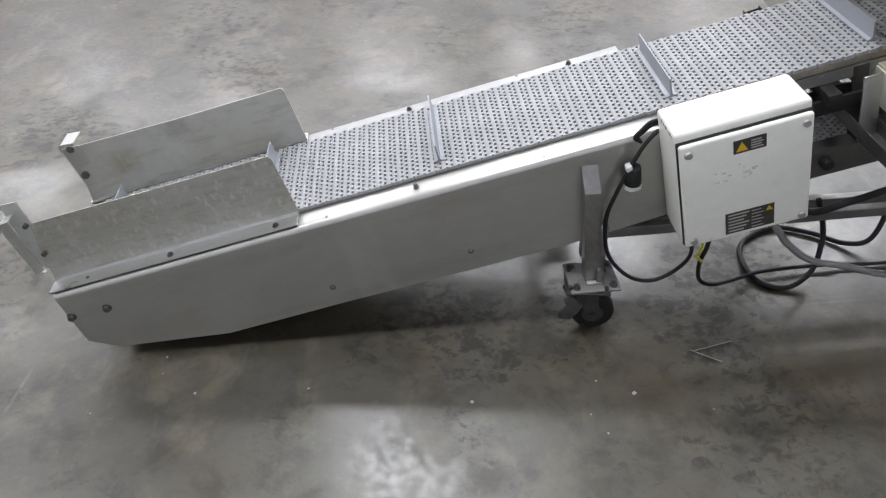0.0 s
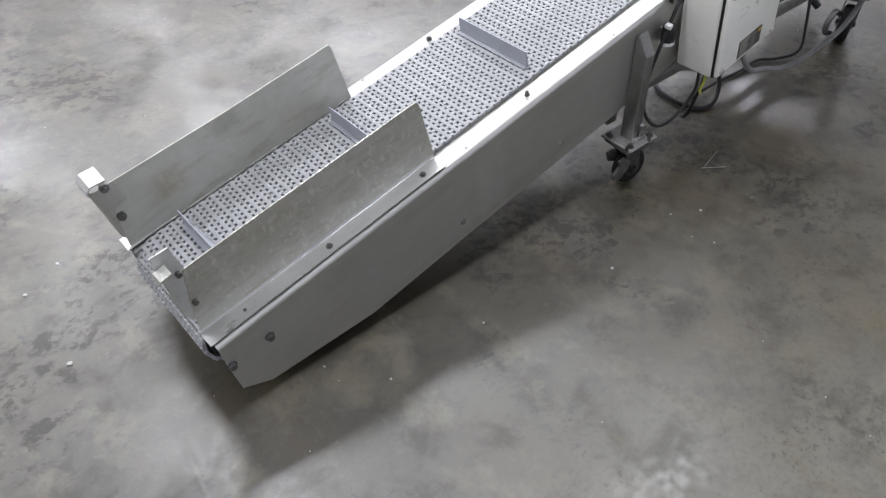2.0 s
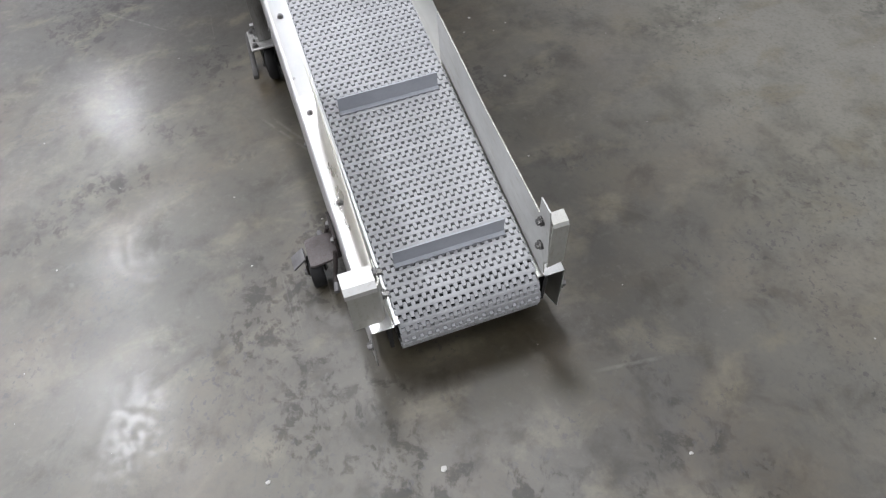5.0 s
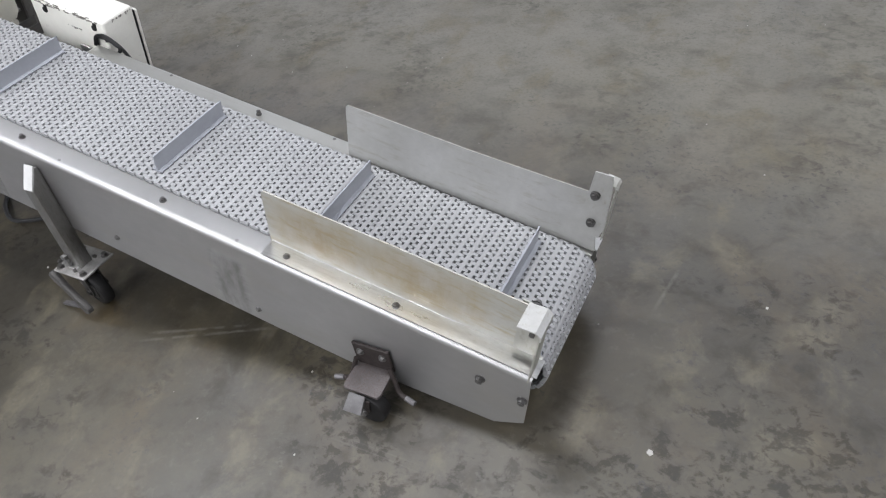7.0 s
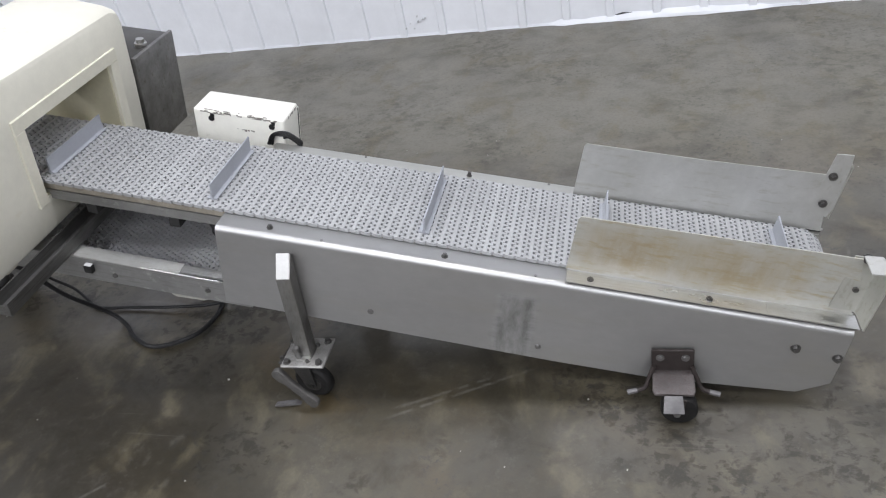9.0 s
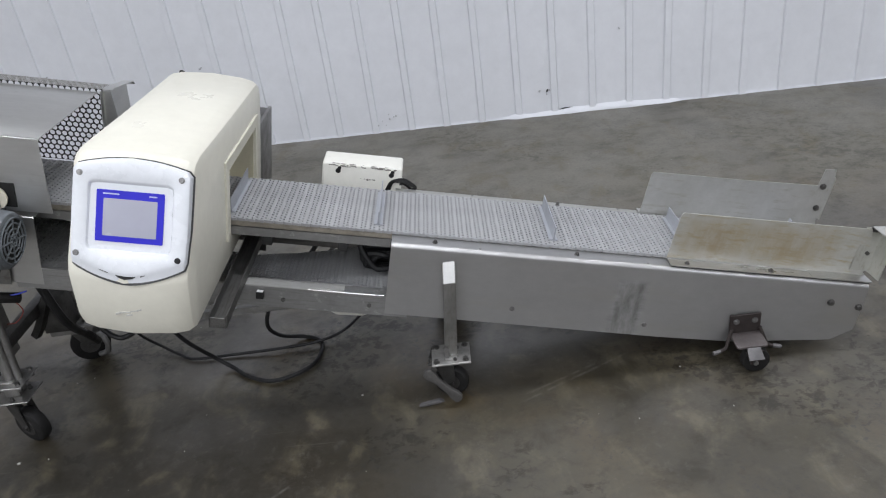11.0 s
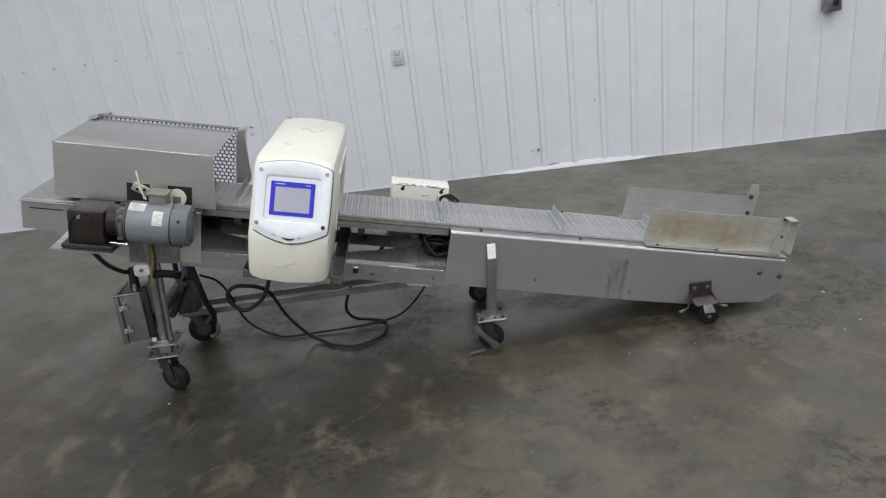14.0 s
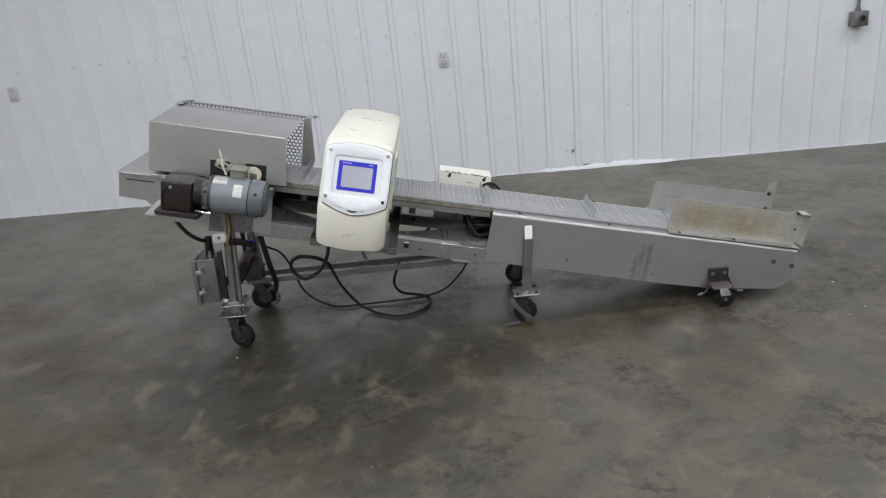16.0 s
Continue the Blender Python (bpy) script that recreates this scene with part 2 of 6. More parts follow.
    l.new(math_node("MULTIPLY", spec, ramp(rubbed, 0.0, 0.9, 1.04, 0.60)), p.inputs["Specular IOR Level"])
    seal = math_node("MULTIPLY", ramp(worn, 0.57, 0.45, 0.05, 0.70), ramp(wall_strip, 0.0, 1.0, 1.0, 0.5))
    seal = math_node("MULTIPLY", seal, ramp(rubbed, 0.1, 0.9, 1.0, 0.30))
    l.new(math_node("MULTIPLY", seal, ramp(gl, 0.58, 0.42, 0.12, 1.0)), p.inputs["Coat Weight"])
    l.new(ramp(worn, 0.30, 0.72, 0.16, 0.30), p.inputs["Coat Roughness"])
    p.inputs["Coat IOR"].default_value = 1.45
    p.inputs["IOR"].default_value = 1.68
    b = n.new("ShaderNodeBump")
    b.inputs["Strength"].default_value, b.inputs["Distance"].default_value = 0.17, 0.003
    hsum = math_node("ADD", tex(38.0, 6.0, 0.7), math_node("MULTIPLY", scuff, 0.5))
    hsum = math_node("ADD", hsum, math_node("MULTIPLY", tex(6.0, 4.0, 0.5), 0.7))
    l.new(hsum, b.inputs["Height"])
    l.new(b.outputs[0], p.inputs["Normal"])
    return m


CONCRETE = floor_material()
WALL_WHITE = mat("white_wall_paint", (0.73, 0.745, 0.785), 0.42, scale=1.2, amount=0.07, dirt=(0.55, 0.54, 0.52), dirt_scale=1.1, dirt_at=(0.62, 0.9), bump=0.05, bump_scale=8)
WALL_MARK = mat("grey_wall_scuff", (0.50, 0.51, 0.53), 0.6, scale=40, amount=0.3)
HALL = mat("hall_sheeting", (0.24, 0.24, 0.24), 0.6, scale=1.0, amount=0.2)
HALL_BOUNCE = mat("white_bounce_sheeting", (0.62, 0.63, 0.65), 0.5, scale=1.0, amount=0.1)
CEIL = mat("ceiling_sheeting", (0.36, 0.36, 0.36), 0.6, scale=1.0, amount=0.15)
STEEL = mat("brushed_stainless", (0.53, 0.53, 0.52), 0.42, 0.95, scale=2.2, amount=0.10, stretch=(1, 2, 3), rough_var=0.05, dirt=(0.40, 0.39, 0.36), dirt_scale=4.0, dirt_at=(0.58, 0.85), bump=0.03, bump_scale=14)
WEB = 0.448  # height of the belt's plane over a conveyor part's own origin
PANEL_N = mat("side_plate_stainless", (0.455, 0.455, 0.455), 0.44, 0.92, scale=2.0, amount=0.10, stretch=(1, 1, 1.6), rough_var=0.05, dirt=(0.41, 0.40, 0.37), dirt_scale=3.2, dirt_at=(0.55, 0.85), bump=0.035, bump_scale=9,
              patches=((0, -0.232, -0.142, WEB - 0.30, WEB - 0.055, (0.060, 0.059, 0.054), 0.90, 0.016, 1.0), (0, -0.95, -0.78, WEB - 0.24, WEB - 0.02, (0.44, 0.43, 0.40), 0.4, 0.05)))
PANEL_S = mat("side_plate_stainless_worn", (0.555, 0.555, 0.525), 0.38, 0.88, scale=2.0, amount=0.12, stretch=(1, 1, 1.6), rough_var=0.05, dirt=(0.39, 0.38, 0.35), dirt_scale=3.2, dirt_at=(0.52, 0.85), bump=0.035, bump_scale=9,
              patches=((0, -0.222, -0.128, WEB - 0.27, WEB - 0.04, (0.62, 0.62, 0.60), 0.40, 0.010), (0, -0.92, -0.60, WEB - 0.27, WEB - 0.14, (0.42, 0.41, 0.37), 0.5, 0.06)))
STEEL_BRIGHT = mat("bright_stainless", (0.66, 0.66, 0.65), 0.34, 1.0, scale=6.0, amount=0.14, stretch=(1, 3, 4), dirt=(0.46, 0.45, 0.42), dirt_scale=9, dirt_at=(0.52, 0.8))
HOOD_STEEL = mat("satin_hood_stainless", (0.69, 0.69, 0.68), 0.40, 1.0, scale=2.5, amount=0.08, stretch=(1, 3, 8), rough_var=0.04, dirt=(0.37, 0.36, 0.34), dirt_scale=3.0, dirt_at=(0.6, 0.9), bump=0.02, bump_scale=12)
GUARD = mat("stained_stainless", (0.58, 0.58, 0.55), 0.58, 0.62, tint=(0.49, 0.485, 0.44), scale=6.0, dirt=(0.42, 0.36, 0.23), dirt_scale=9.0, dirt_at=(0.50, 0.74), bump=0.05, bump_scale=40, rough_var=0.10,
            patches=((0, -0.80, -0.31, WEB + 0.030, WEB + 0.150, (0.40, 0.31, 0.16), 0.50, 0.030), (0, -0.46, -0.36, WEB + 0.040, WEB + 0.140, (0.34, 0.25, 0.12), 0.40, 0.030), (0, -0.72, -0.60, WEB + 0.020, WEB + 0.120, (0.36, 0.28, 0.15), 0.30, 0.030)))
GUARD_PLAIN = mat("plain_guide_stainless", (0.63, 0.63, 0.615), 0.50, 0.72, tint=(0.52, 0.52, 0.50), scale=5.0, dirt=(0.42, 0.405, 0.35), dirt_scale=8.0, dirt_at=(0.54, 0.78), bump=0.05, bump_scale=30, rough_var=0.10)
GUARD_INNER = mat("inner_guide_stainless", (0.535, 0.535, 0.50), 0.50, 0.72, tint=(0.45, 0.45, 0.405), scale=4.0, dirt=(0.36, 0.345, 0.28), dirt_scale=6.0, dirt_at=(0.52, 0.78), bump=0.05, bump_scale=30, rough_var=0.10,
                  patches=((0, -0.82, -0.74, WEB + 0.06, WEB + 0.13, (0.30, 0.25, 0.16), 0.55, 0.02), (0, -0.63, -0.57, WEB + 0.12, WEB + 0.16, (0.27, 0.265, 0.24), 0.5, 0.015), (0, -0.48, -0.36, WEB + 0.02, WEB + 0.10, (0.42, 0.40, 0.31), 0.4, 0.03)))
GUARD_SCRATCHED = mat("scratched_stainless", (0.50, 0.495, 0.46), 0.48, 0.72, tint=(0.42, 0.415, 0.37), scale=6.0, dirt=(0.34, 0.325, 0.265), dirt_scale=9.0, dirt_at=(0.48, 0.72), bump=0.05, bump_scale=40, rough_var=0.10,
                      scratch=((0.68, 0.675, 0.64), (75.0, 60.0, 45.0), 0.55, 0.52, 0.55), patches=((0, -0.92, -0.35, WEB + 0.0, WEB + 0.085, (0.58, 0.57, 0.53), 0.35, 0.03), (0, -0.92, -0.62, WEB + 0.09, WEB + 0.17, (0.36, 0.345, 0.28), 0.45, 0.03)))
DULL = mat("dull_steel", (0.36, 0.355, 0.35), 0.5, 1.0, scale=12.0, amount=0.4, dirt=(0.16, 0.14, 0.12), dirt_scale=14)
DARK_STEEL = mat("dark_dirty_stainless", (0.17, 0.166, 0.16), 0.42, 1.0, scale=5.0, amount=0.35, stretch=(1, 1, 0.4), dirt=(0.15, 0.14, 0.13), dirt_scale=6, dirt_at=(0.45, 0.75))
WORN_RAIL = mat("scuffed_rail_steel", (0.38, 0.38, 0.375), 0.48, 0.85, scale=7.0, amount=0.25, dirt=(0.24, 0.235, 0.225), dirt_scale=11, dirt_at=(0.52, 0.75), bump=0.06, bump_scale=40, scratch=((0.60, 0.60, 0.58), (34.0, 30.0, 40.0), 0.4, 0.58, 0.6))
LEG_STEEL = mat("dirty_leg_steel", (0.36, 0.355, 0.345), 0.42, 0.95, scale=9.0, amount=0.4, stretch=(1, 1, 0.5), dirt=(0.20, 0.19, 0.175), dirt_scale=14, dirt_at=(0.5, 0.75), bump=0.05, bump_scale=60)
FOOT_STEEL = mat("worn_foot_plate", (0.44, 0.435, 0.42), 0.52, 0.7, scale=22.0, amount=0.35, dirt=(0.22, 0.20, 0.18), dirt_scale=26, dirt_at=(0.5, 0.75), bump=0.1, bump_scale=80)
CHANNEL_STEEL = mat("dull_channel_steel", (0.27, 0.268, 0.26), 0.46, 0.9, scale=6.0, amount=0.35, dirt=(0.13, 0.12, 0.11), dirt_scale=9, dirt_at=(0.48, 0.74), bump=0.04, bump_scale=40)
HOLED = mat("shaded_holed_plate", (0.045, 0.045, 0.045), 0.5, 0.7, scale=12.0, amount=0.3)
LEVER = mat("dark_brake_lever", (0.10, 0.096, 0.092), 0.62, 0.4, scale=20, amount=0.35, dirt=(0.13, 0.12, 0.11), dirt_scale=24)
PEDAL = mat("worn_pedal", (0.16, 0.155, 0.158), 0.55, 0.5, scale=30, amount=0.3, dirt=(0.10, 0.09, 0.085), dirt_scale=30)
FORK = mat("dark_fork_steel", (0.13, 0.127, 0.123), 0.5, 0.9, scale=14.0, amount=0.45, dirt=(0.07, 0.062, 0.055), dirt_scale=16)
BOLT = mat("bolt_steel", (0.22, 0.215, 0.21), 0.45, 1.0, scale=40.0, amount=0.4)
BELT = mat("grey_belt_plastic", (0.345, 0.349, 0.356), 0.48, scale=9.0, amount=0.10, spread=0.06, dirt=(0.33, 0.32, 0.31), dirt_scale=6, dirt_at=(0.6, 0.9))
ROD = mat("dark_hinge_rod", (0.10, 0.10, 0.11), 0.5, scale=20)
CLEAT = mat("cleat_plastic", (0.36, 0.375, 0.41), 0.42, scale=12.0, amount=0.1)
BED = mat("wear_strip_plastic", (0.33, 0.30, 0.25), 0.6, scale=20.0, amount=0.45, dirt=(0.16, 0.13, 0.10), dirt_scale=16, dirt_at=(0.5, 0.7))
# near-black for parts under the belt: their shade is in the colour
DARK_BED = mat("shaded_underside", (0.022, 0.022, 0.022), 0.7, scale=10.0)
CREAM = mat("cream_enamel", (0.765, 0.745, 0.65), 0.36, scale=3.0, amount=0.05, dirt=(0.62, 0.56, 0.40), dirt_scale=5, dirt_at=(0.66, 0.9), bump=0.03, bump_scale=30)
TRIM = mat("aperture_trim", (0.78, 0.755, 0.64), 0.45, scale=9.0, amount=0.12)
LINER = mat("aperture_liner", (0.66, 0.62, 0.47), 0.5, scale=8.0, amount=0.15)
PANEL = mat("white_panel_plastic", (0.71, 0.73, 0.765), 0.28, scale=5.0, amount=0.03, coat=0.2)
SEAL = mat("grey_black_seal", (0.055, 0.055, 0.055), 0.6)
GASKET = mat("black_gasket", (0.012, 0.012, 0.012), 0.6)
BLUE = mat("blue_overlay", (0.014, 0.011, 0.50), 0.5, scale=5.0, amount=0.06)
PALE_INK = mat("pale_print", (0.55, 0.58, 0.75), 0.4)
BOX_WHITE = mat("white_box_enamel", (0.80, 0.79, 0.73), 0.38, scale=4.0, amount=0.05, dirt=(0.55, 0.52, 0.44), dirt_scale=8, dirt_at=(0.62, 0.85), scratch=((0.36, 0.34, 0.30), (45.0, 30.0, 70.0), 0.5, 0.66, 0.6))
SCUFF = mat("grey_scuff", (0.63, 0.62, 0.58), 0.6, scale=60, amount=0.4)
CHIP = mat("chipped_edge", (0.22, 0.205, 0.185), 0.6)
LABEL_DARK = mat("dark_label", (0.05, 0.045, 0.04), 0.4, scale=40, amount=0.4)
LABEL_YELLOW = mat("warning_yellow", (0.75, 0.48, 0.02), 0.45)
LABEL_INK = mat("label_print", (0.45, 0.44, 0.40), 0.5)
PAPER = mat("white_sticker", (0.62, 0.62, 0.60), 0.5, scale=30, amount=0.12)
RUBBER = mat("black_rubber", (0.012, 0.0115, 0.0115), 0.62, scale=20, amount=0.3, dirt=(0.017, 0.016, 0.015), dirt_scale=14, ior=1.36)
CABLE = mat("black_cable", (0.010, 0.010, 0.011), 0.5, scale=30, amount=0.3)
CABLE_GREY = mat("grey_cable", (0.22, 0.22, 0.22), 0.5, scale=30, amount=0.2)
CAST = mat("brown_cast_iron", (0.020, 0.016, 0.0145), 0.45, 0.2, scale=9, amount=0.4, dirt=(0.040, 0.025, 0.018), dirt_scale=11, dirt_at=(0.5, 0.7), bump=0.25, bump_scale=160)
RUST = mat("rusty_brown_steel", (0.036, 0.028, 0.026), 0.6, 0.15, scale=25, amount=0.4, dirt=(0.030, 0.020, 0.018), dirt_scale=25, bump=0.2, bump_scale=150)
WORN_RUST = mat("worn_brown_plate", (0.098, 0.087, 0.086), 0.55, 0.15, scale=18, amount=0.4, dirt=(0.06, 0.042, 0.038), dirt_scale=22, dirt_at=(0.48, 0.66), bump=0.2, bump_scale=120)
FAN_COVER = mat("dark_motor_cover", (0.135, 0.15, 0.165), 0.34, scale=8, amount=0.2, dirt=(0.07, 0.07, 0.07), dirt_scale=9, dirt_at=(0.55, 0.8), bump=0.06, bump_scale=120)
MOTOR = mat("grey_motor_paint", (0.185, 0.20, 0.222), 0.42, scale=8, amount=0.14, dirt=(0.10, 0.10, 0.10), dirt_scale=12, dirt_at=(0.6, 0.85), bump=0.06, bump_scale=120)
BELL = mat("dirty_motor_flange", (0.12, 0.13, 0.14), 0.5, scale=14, amount=0.3, dirt=(0.05, 0.047, 0.045), dirt_scale=20, dirt_at=(0.48, 0.7))
CONDUIT = mat("olive_grey_box", (0.20, 0.20, 0.17), 0.5, scale=14, amount=0.25)
CREAM_DISC = mat("cream_plastic", (0.75, 0.70, 0.58), 0.5, scale=14, amount=0.1)
YELLOW_HOSE = mat("yellow_hose", (0.22, 0.165, 0.055), 0.5, scale=20, amount=0.3)
GREY_CAP = mat("grey_plastic_cap", (0.62, 0.62, 0.61), 0.4, scale=14, amount=0.1)
SOCKET_RIM = mat("grey_socket_rim", (0.22, 0.22, 0.22), 0.6)
STICKER_INK = mat("faded_grey_print", (0.34, 0.34, 0.33), 0.6)
PLATE = mat("silver_foil_plate", (0.56, 0.56, 0.55), 0.38, 0.55, scale=26, amount=0.3, bump=0.25, bump_scale=60)
OUTLET = mat("outlet_plate", (0.60, 0.60, 0.60), 0.5, scale=14, amount=0.1)
WIRE_RED = mat("red_wire", (0.25, 0.04, 0.03), 0.5)
WIRE_BLUE = mat("blue_connector", (0.03, 0.05, 0.45), 0.4)
GREEN_WIRE = mat("green_yellow_wire", (0.42, 0.42, 0.05), 0.5)
CHIPS = mat("white_debris", (0.46, 0.45, 0.42), 0.6, scale=60)
WIRE_PALE = mat("pale_wire", (0.30, 0.30, 0.29), 0.6, scale=30, amount=0.3)


def screen_material():
    m = mat("grey_display", (0.34, 0.345, 0.42), 0.20, scale=1.5, amount=0.10, coat=1.0)
    m.node_tree.nodes["Principled BSDF"].inputs["Coat Roughness"].default_value = 0.20
    m.node_tree.nodes["Principled BSDF"].inputs["Coat IOR"].default_value = 1.6
    return m


DISPLAY = screen_material()


# ---- mesh helpers ----
def ident():
    return Matrix.Identity(4)


def thing(name, label, category, at, tilted=True, group="", kind=""):
    """An Empty at a thing's base; at is in conveyor coordinates when tilted, else in world coordinates."""
    ob = new(name)
    m = K @ Matrix.Translation(at) if tilted else Matrix.Translation(at)
    ob.matrix_world = m
    ob.empty_display_size = 0.05
    ROOT[ob] = (m, K if tilted else ident())
    return tagged(ob, label, category, group, kind)


def finish(bm, angle=35.0):
    bmesh.ops.remove_doubles(bm, verts=bm.verts[:], dist=1e-6)
    bmesh.ops.recalc_face_normals(bm, faces=bm.faces[:])
    for f in bm.faces:
        f.smooth = True
    lim = radians(angle)
    for e in bm.edges:
        e.smooth = len(e.link_faces) == 2 and e.calc_face_angle(0) < lim


def part(name, bm, material, parent, label="", frame=None, angle=35.0):
    """Links a bmesh as one mesh object under a thing or a part. Its coordinates are the thing's own frame, or the frame given."""
    m, own = ROOT[parent]
    finish(bm, angle)
    bm.transform(m.inverted() @ (own if frame is None else frame))
    me = bpy.data.meshes.new(name)
    bm.to_mesh(me)
    bm.free()
    for mm in material if isinstance(material, (list, tuple)) else [material]:
        me.materials.append(mm)
    ob = new(name, me)
    ob.parent = parent
    ROOT[ob] = (m, own)
    if label:
        tagged(ob, label)
    return ob


def solo(name, bm, material, label, category, kind="", group="", angle=35.0):
    """A thing that is one plain mesh, in world coordinates."""
    finish(bm, angle)
    me = bpy.data.meshes.new(name)
    bm.to_mesh(me)
    bm.free()
    for mm in material if isinstance(material, (list, tuple)) else [material]:
        me.materials.append(mm)
    return tagged(new(name, me), label, category, group, kind)


W = ident()


def box(bm, lo, hi, bevel=0.0, seg=2, m=None, mi=0):
    """A box from corner to corner, with rounded edges."""
    c = [(a + b) / 2 for a, b in zip(lo, hi)]
    s = [abs(b - a) for a, b in zip(lo, hi)]
    t = bmesh.new()
    bmesh.ops.create_cube(t, size=1, matrix=Matrix.Translation(c) @ Matrix.Diagonal((*s, 1)))
    if bevel:
        bmesh.ops.bevel(t, geom=t.edges[:], offset=bevel, segments=seg, affect="EDGES", profile=0.5)
    merge(bm, t, m, mi)
    return bm


def merge(bm, t, m=None, mi=0):
    if m is not None:
        t.transform(m)
    for f in t.faces:
        f.material_index = mi
    me = bpy.data.meshes.new("tmp")
    t.to_mesh(me)
    t.free()
    bm.from_mesh(me)
    bpy.data.meshes.remove(me)


def cyl(bm, a, b, r, seg=24, r2=None, bevel=0.0, mi=0):
    """A cylinder or cone between two points."""
    a, b = Vector(a), Vector(b)
    d = b - a
    t = bmesh.new()
    bmesh.ops.create_cone(t, cap_ends=True, segments=seg, radius1=r, radius2=r if r2 is None else r2, depth=d.length)
    if bevel:
        es = [e for e in t.edges if any(len(f.verts) > 4 for f in e.link_faces)]
        bmesh.ops.bevel(t, geom=es, offset=bevel, segments=2, affect="EDGES", profile=0.5)
    merge(bm, t, Matrix.Translation((a + b) / 2) @ d.to_track_quat("Z", "Y").to_matrix().to_4x4(), mi)
    return bm


def prism(bm, poly, axis, lo, hi, bevel=0.0, mi=0):
    """A polygon given in the two other axes, drawn out along one axis."""
    t = bmesh.new()
    idx = [i for i in range(3) if i != "uvw".index(axis)]
    k = "uvw".index(axis)

    def pt(p, h):
        q = [0, 0, 0]
        q[idx[0]], q[idx[1]], q[k] = p[0], p[1], h
        return q

    lov = [t.verts.new(pt(p, lo)) for p in poly]
    hiv = [t.verts.new(pt(p, hi)) for p in poly]
    t.faces.new(lov)
    t.faces.new(hiv[::-1])
    for i in range(len(poly)):
        j = (i + 1) % len(poly)
        t.faces.new((lov[i], hiv[i], hiv[j], lov[j]))
    bmesh.ops.recalc_face_normals(t, faces=t.faces[:])
    if bevel:
        bmesh.ops.bevel(t, geom=t.edges[:], offset=bevel, segments=2, affect="EDGES", profile=0.5)
    merge(bm, t, None, mi)
    return bm


def sheet(bm, path, axis, lo, hi, thick=0.003, mi=0):
    """A bent sheet: an open line in the two other axes, given thickness to its left, drawn out along one axis."""
    pts = [Vector(p) for p in path]
    off = []
    for i, p in enumerate(pts):
        d = ((pts[min(i + 1, len(pts) - 1)] - pts[i]).normalized() + (pts[i] - pts[max(i - 1, 0)]).normalized())
        d.normalize()
        off.append(p + Vector((-d.y, d.x)) * thick)
    return prism(bm, [tuple(p) for p in pts] + [tuple(p) for p in reversed(off)], axis, lo, hi, 0, mi)


def arc(cx, cy, r, a0, a1, n=8):
    return [(cx + r * math.cos(radians(a0 + (a1 - a0) * i / n)), cy + r * math.sin(radians(a0 + (a1 - a0) * i / n))) for i in range(n + 1)]


def spline(pts, n=10):
    """Catmull-Rom points through the given ones."""
    p = [Vector(q) for q in pts]
    p = [2 * p[0] - p[1]] + p + [2 * p[-1] - p[-2]]
    out = []
    for i in range(1, len(p) - 2):
        for k in range(n):
            t = k / n
            out.append(0.5 * ((2 * p[i]) + (p[i + 1] - p[i - 1]) * t + (2 * p[i - 1] - 5 * p[i] + 4 * p[i + 1] - p[i + 2]) * t * t
                              + (3 * p[i] - p[i - 1] - 3 * p[i + 1] + p[i + 2]) * t ** 3))
    out.append(p[-2])
    return out


def tube(bm, pts, r, seg=10, n=10, mi=0, curved=True):
    """A round cable or rod along a smooth line."""
    line = spline(pts, n) if curved else [Vector(p) for p in pts]
    t = bmesh.new()
    rings, up = [], Vector((0.13, 0.31, 0.94))
    for i, p in enumerate(line):
        d = (line[min(i + 1, len(line) - 1)] - line[max(i - 1, 0)]).normalized()
        s = d.cross(up)
        if s.length < 1e-3:
            s = d.cross(Vector((1, 0, 0)))
        s.normalize()
        up = s.cross(d)
        rings.append([t.verts.new(p + r * (math.cos(2 * math.pi * k / seg) * s + math.sin(2 * math.pi * k / seg) * up)) for k in range(seg)])
    for a, b in zip(rings, rings[1:]):
        for k in range(seg):
            t.faces.new((a[k], a[(k + 1) % seg], b[(k + 1) % seg], b[k]))
    t.faces.new(rings[0][::-1])
    t.faces.new(rings[-1])
    merge(bm, t, None, mi)
    return bm


def bolt(bm, at, axis, r=0.008, h=0.006, washer=0.0125):
    """A hexagon bolt head on a washer, standing off along axis."""
    a, d = Vector(at), Vector(axis)
    cyl(bm, a, a + d * 0.002, washer, 16)
    cyl(bm, a + d * 0.002, a + d * (0.002 + h), r, 6)
    cyl(bm, a + d * (0.002 + h), a + d * (0.0035 + h), r * 0.55, 10)
    return bm


# ---- hall: floor, ribbed wall, far walls, ceiling ----
bm = bmesh.new()
box(bm, (-9, -4.0, -0.12), (9.5, 13.2, 0.0))
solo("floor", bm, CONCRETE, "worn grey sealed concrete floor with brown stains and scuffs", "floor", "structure")


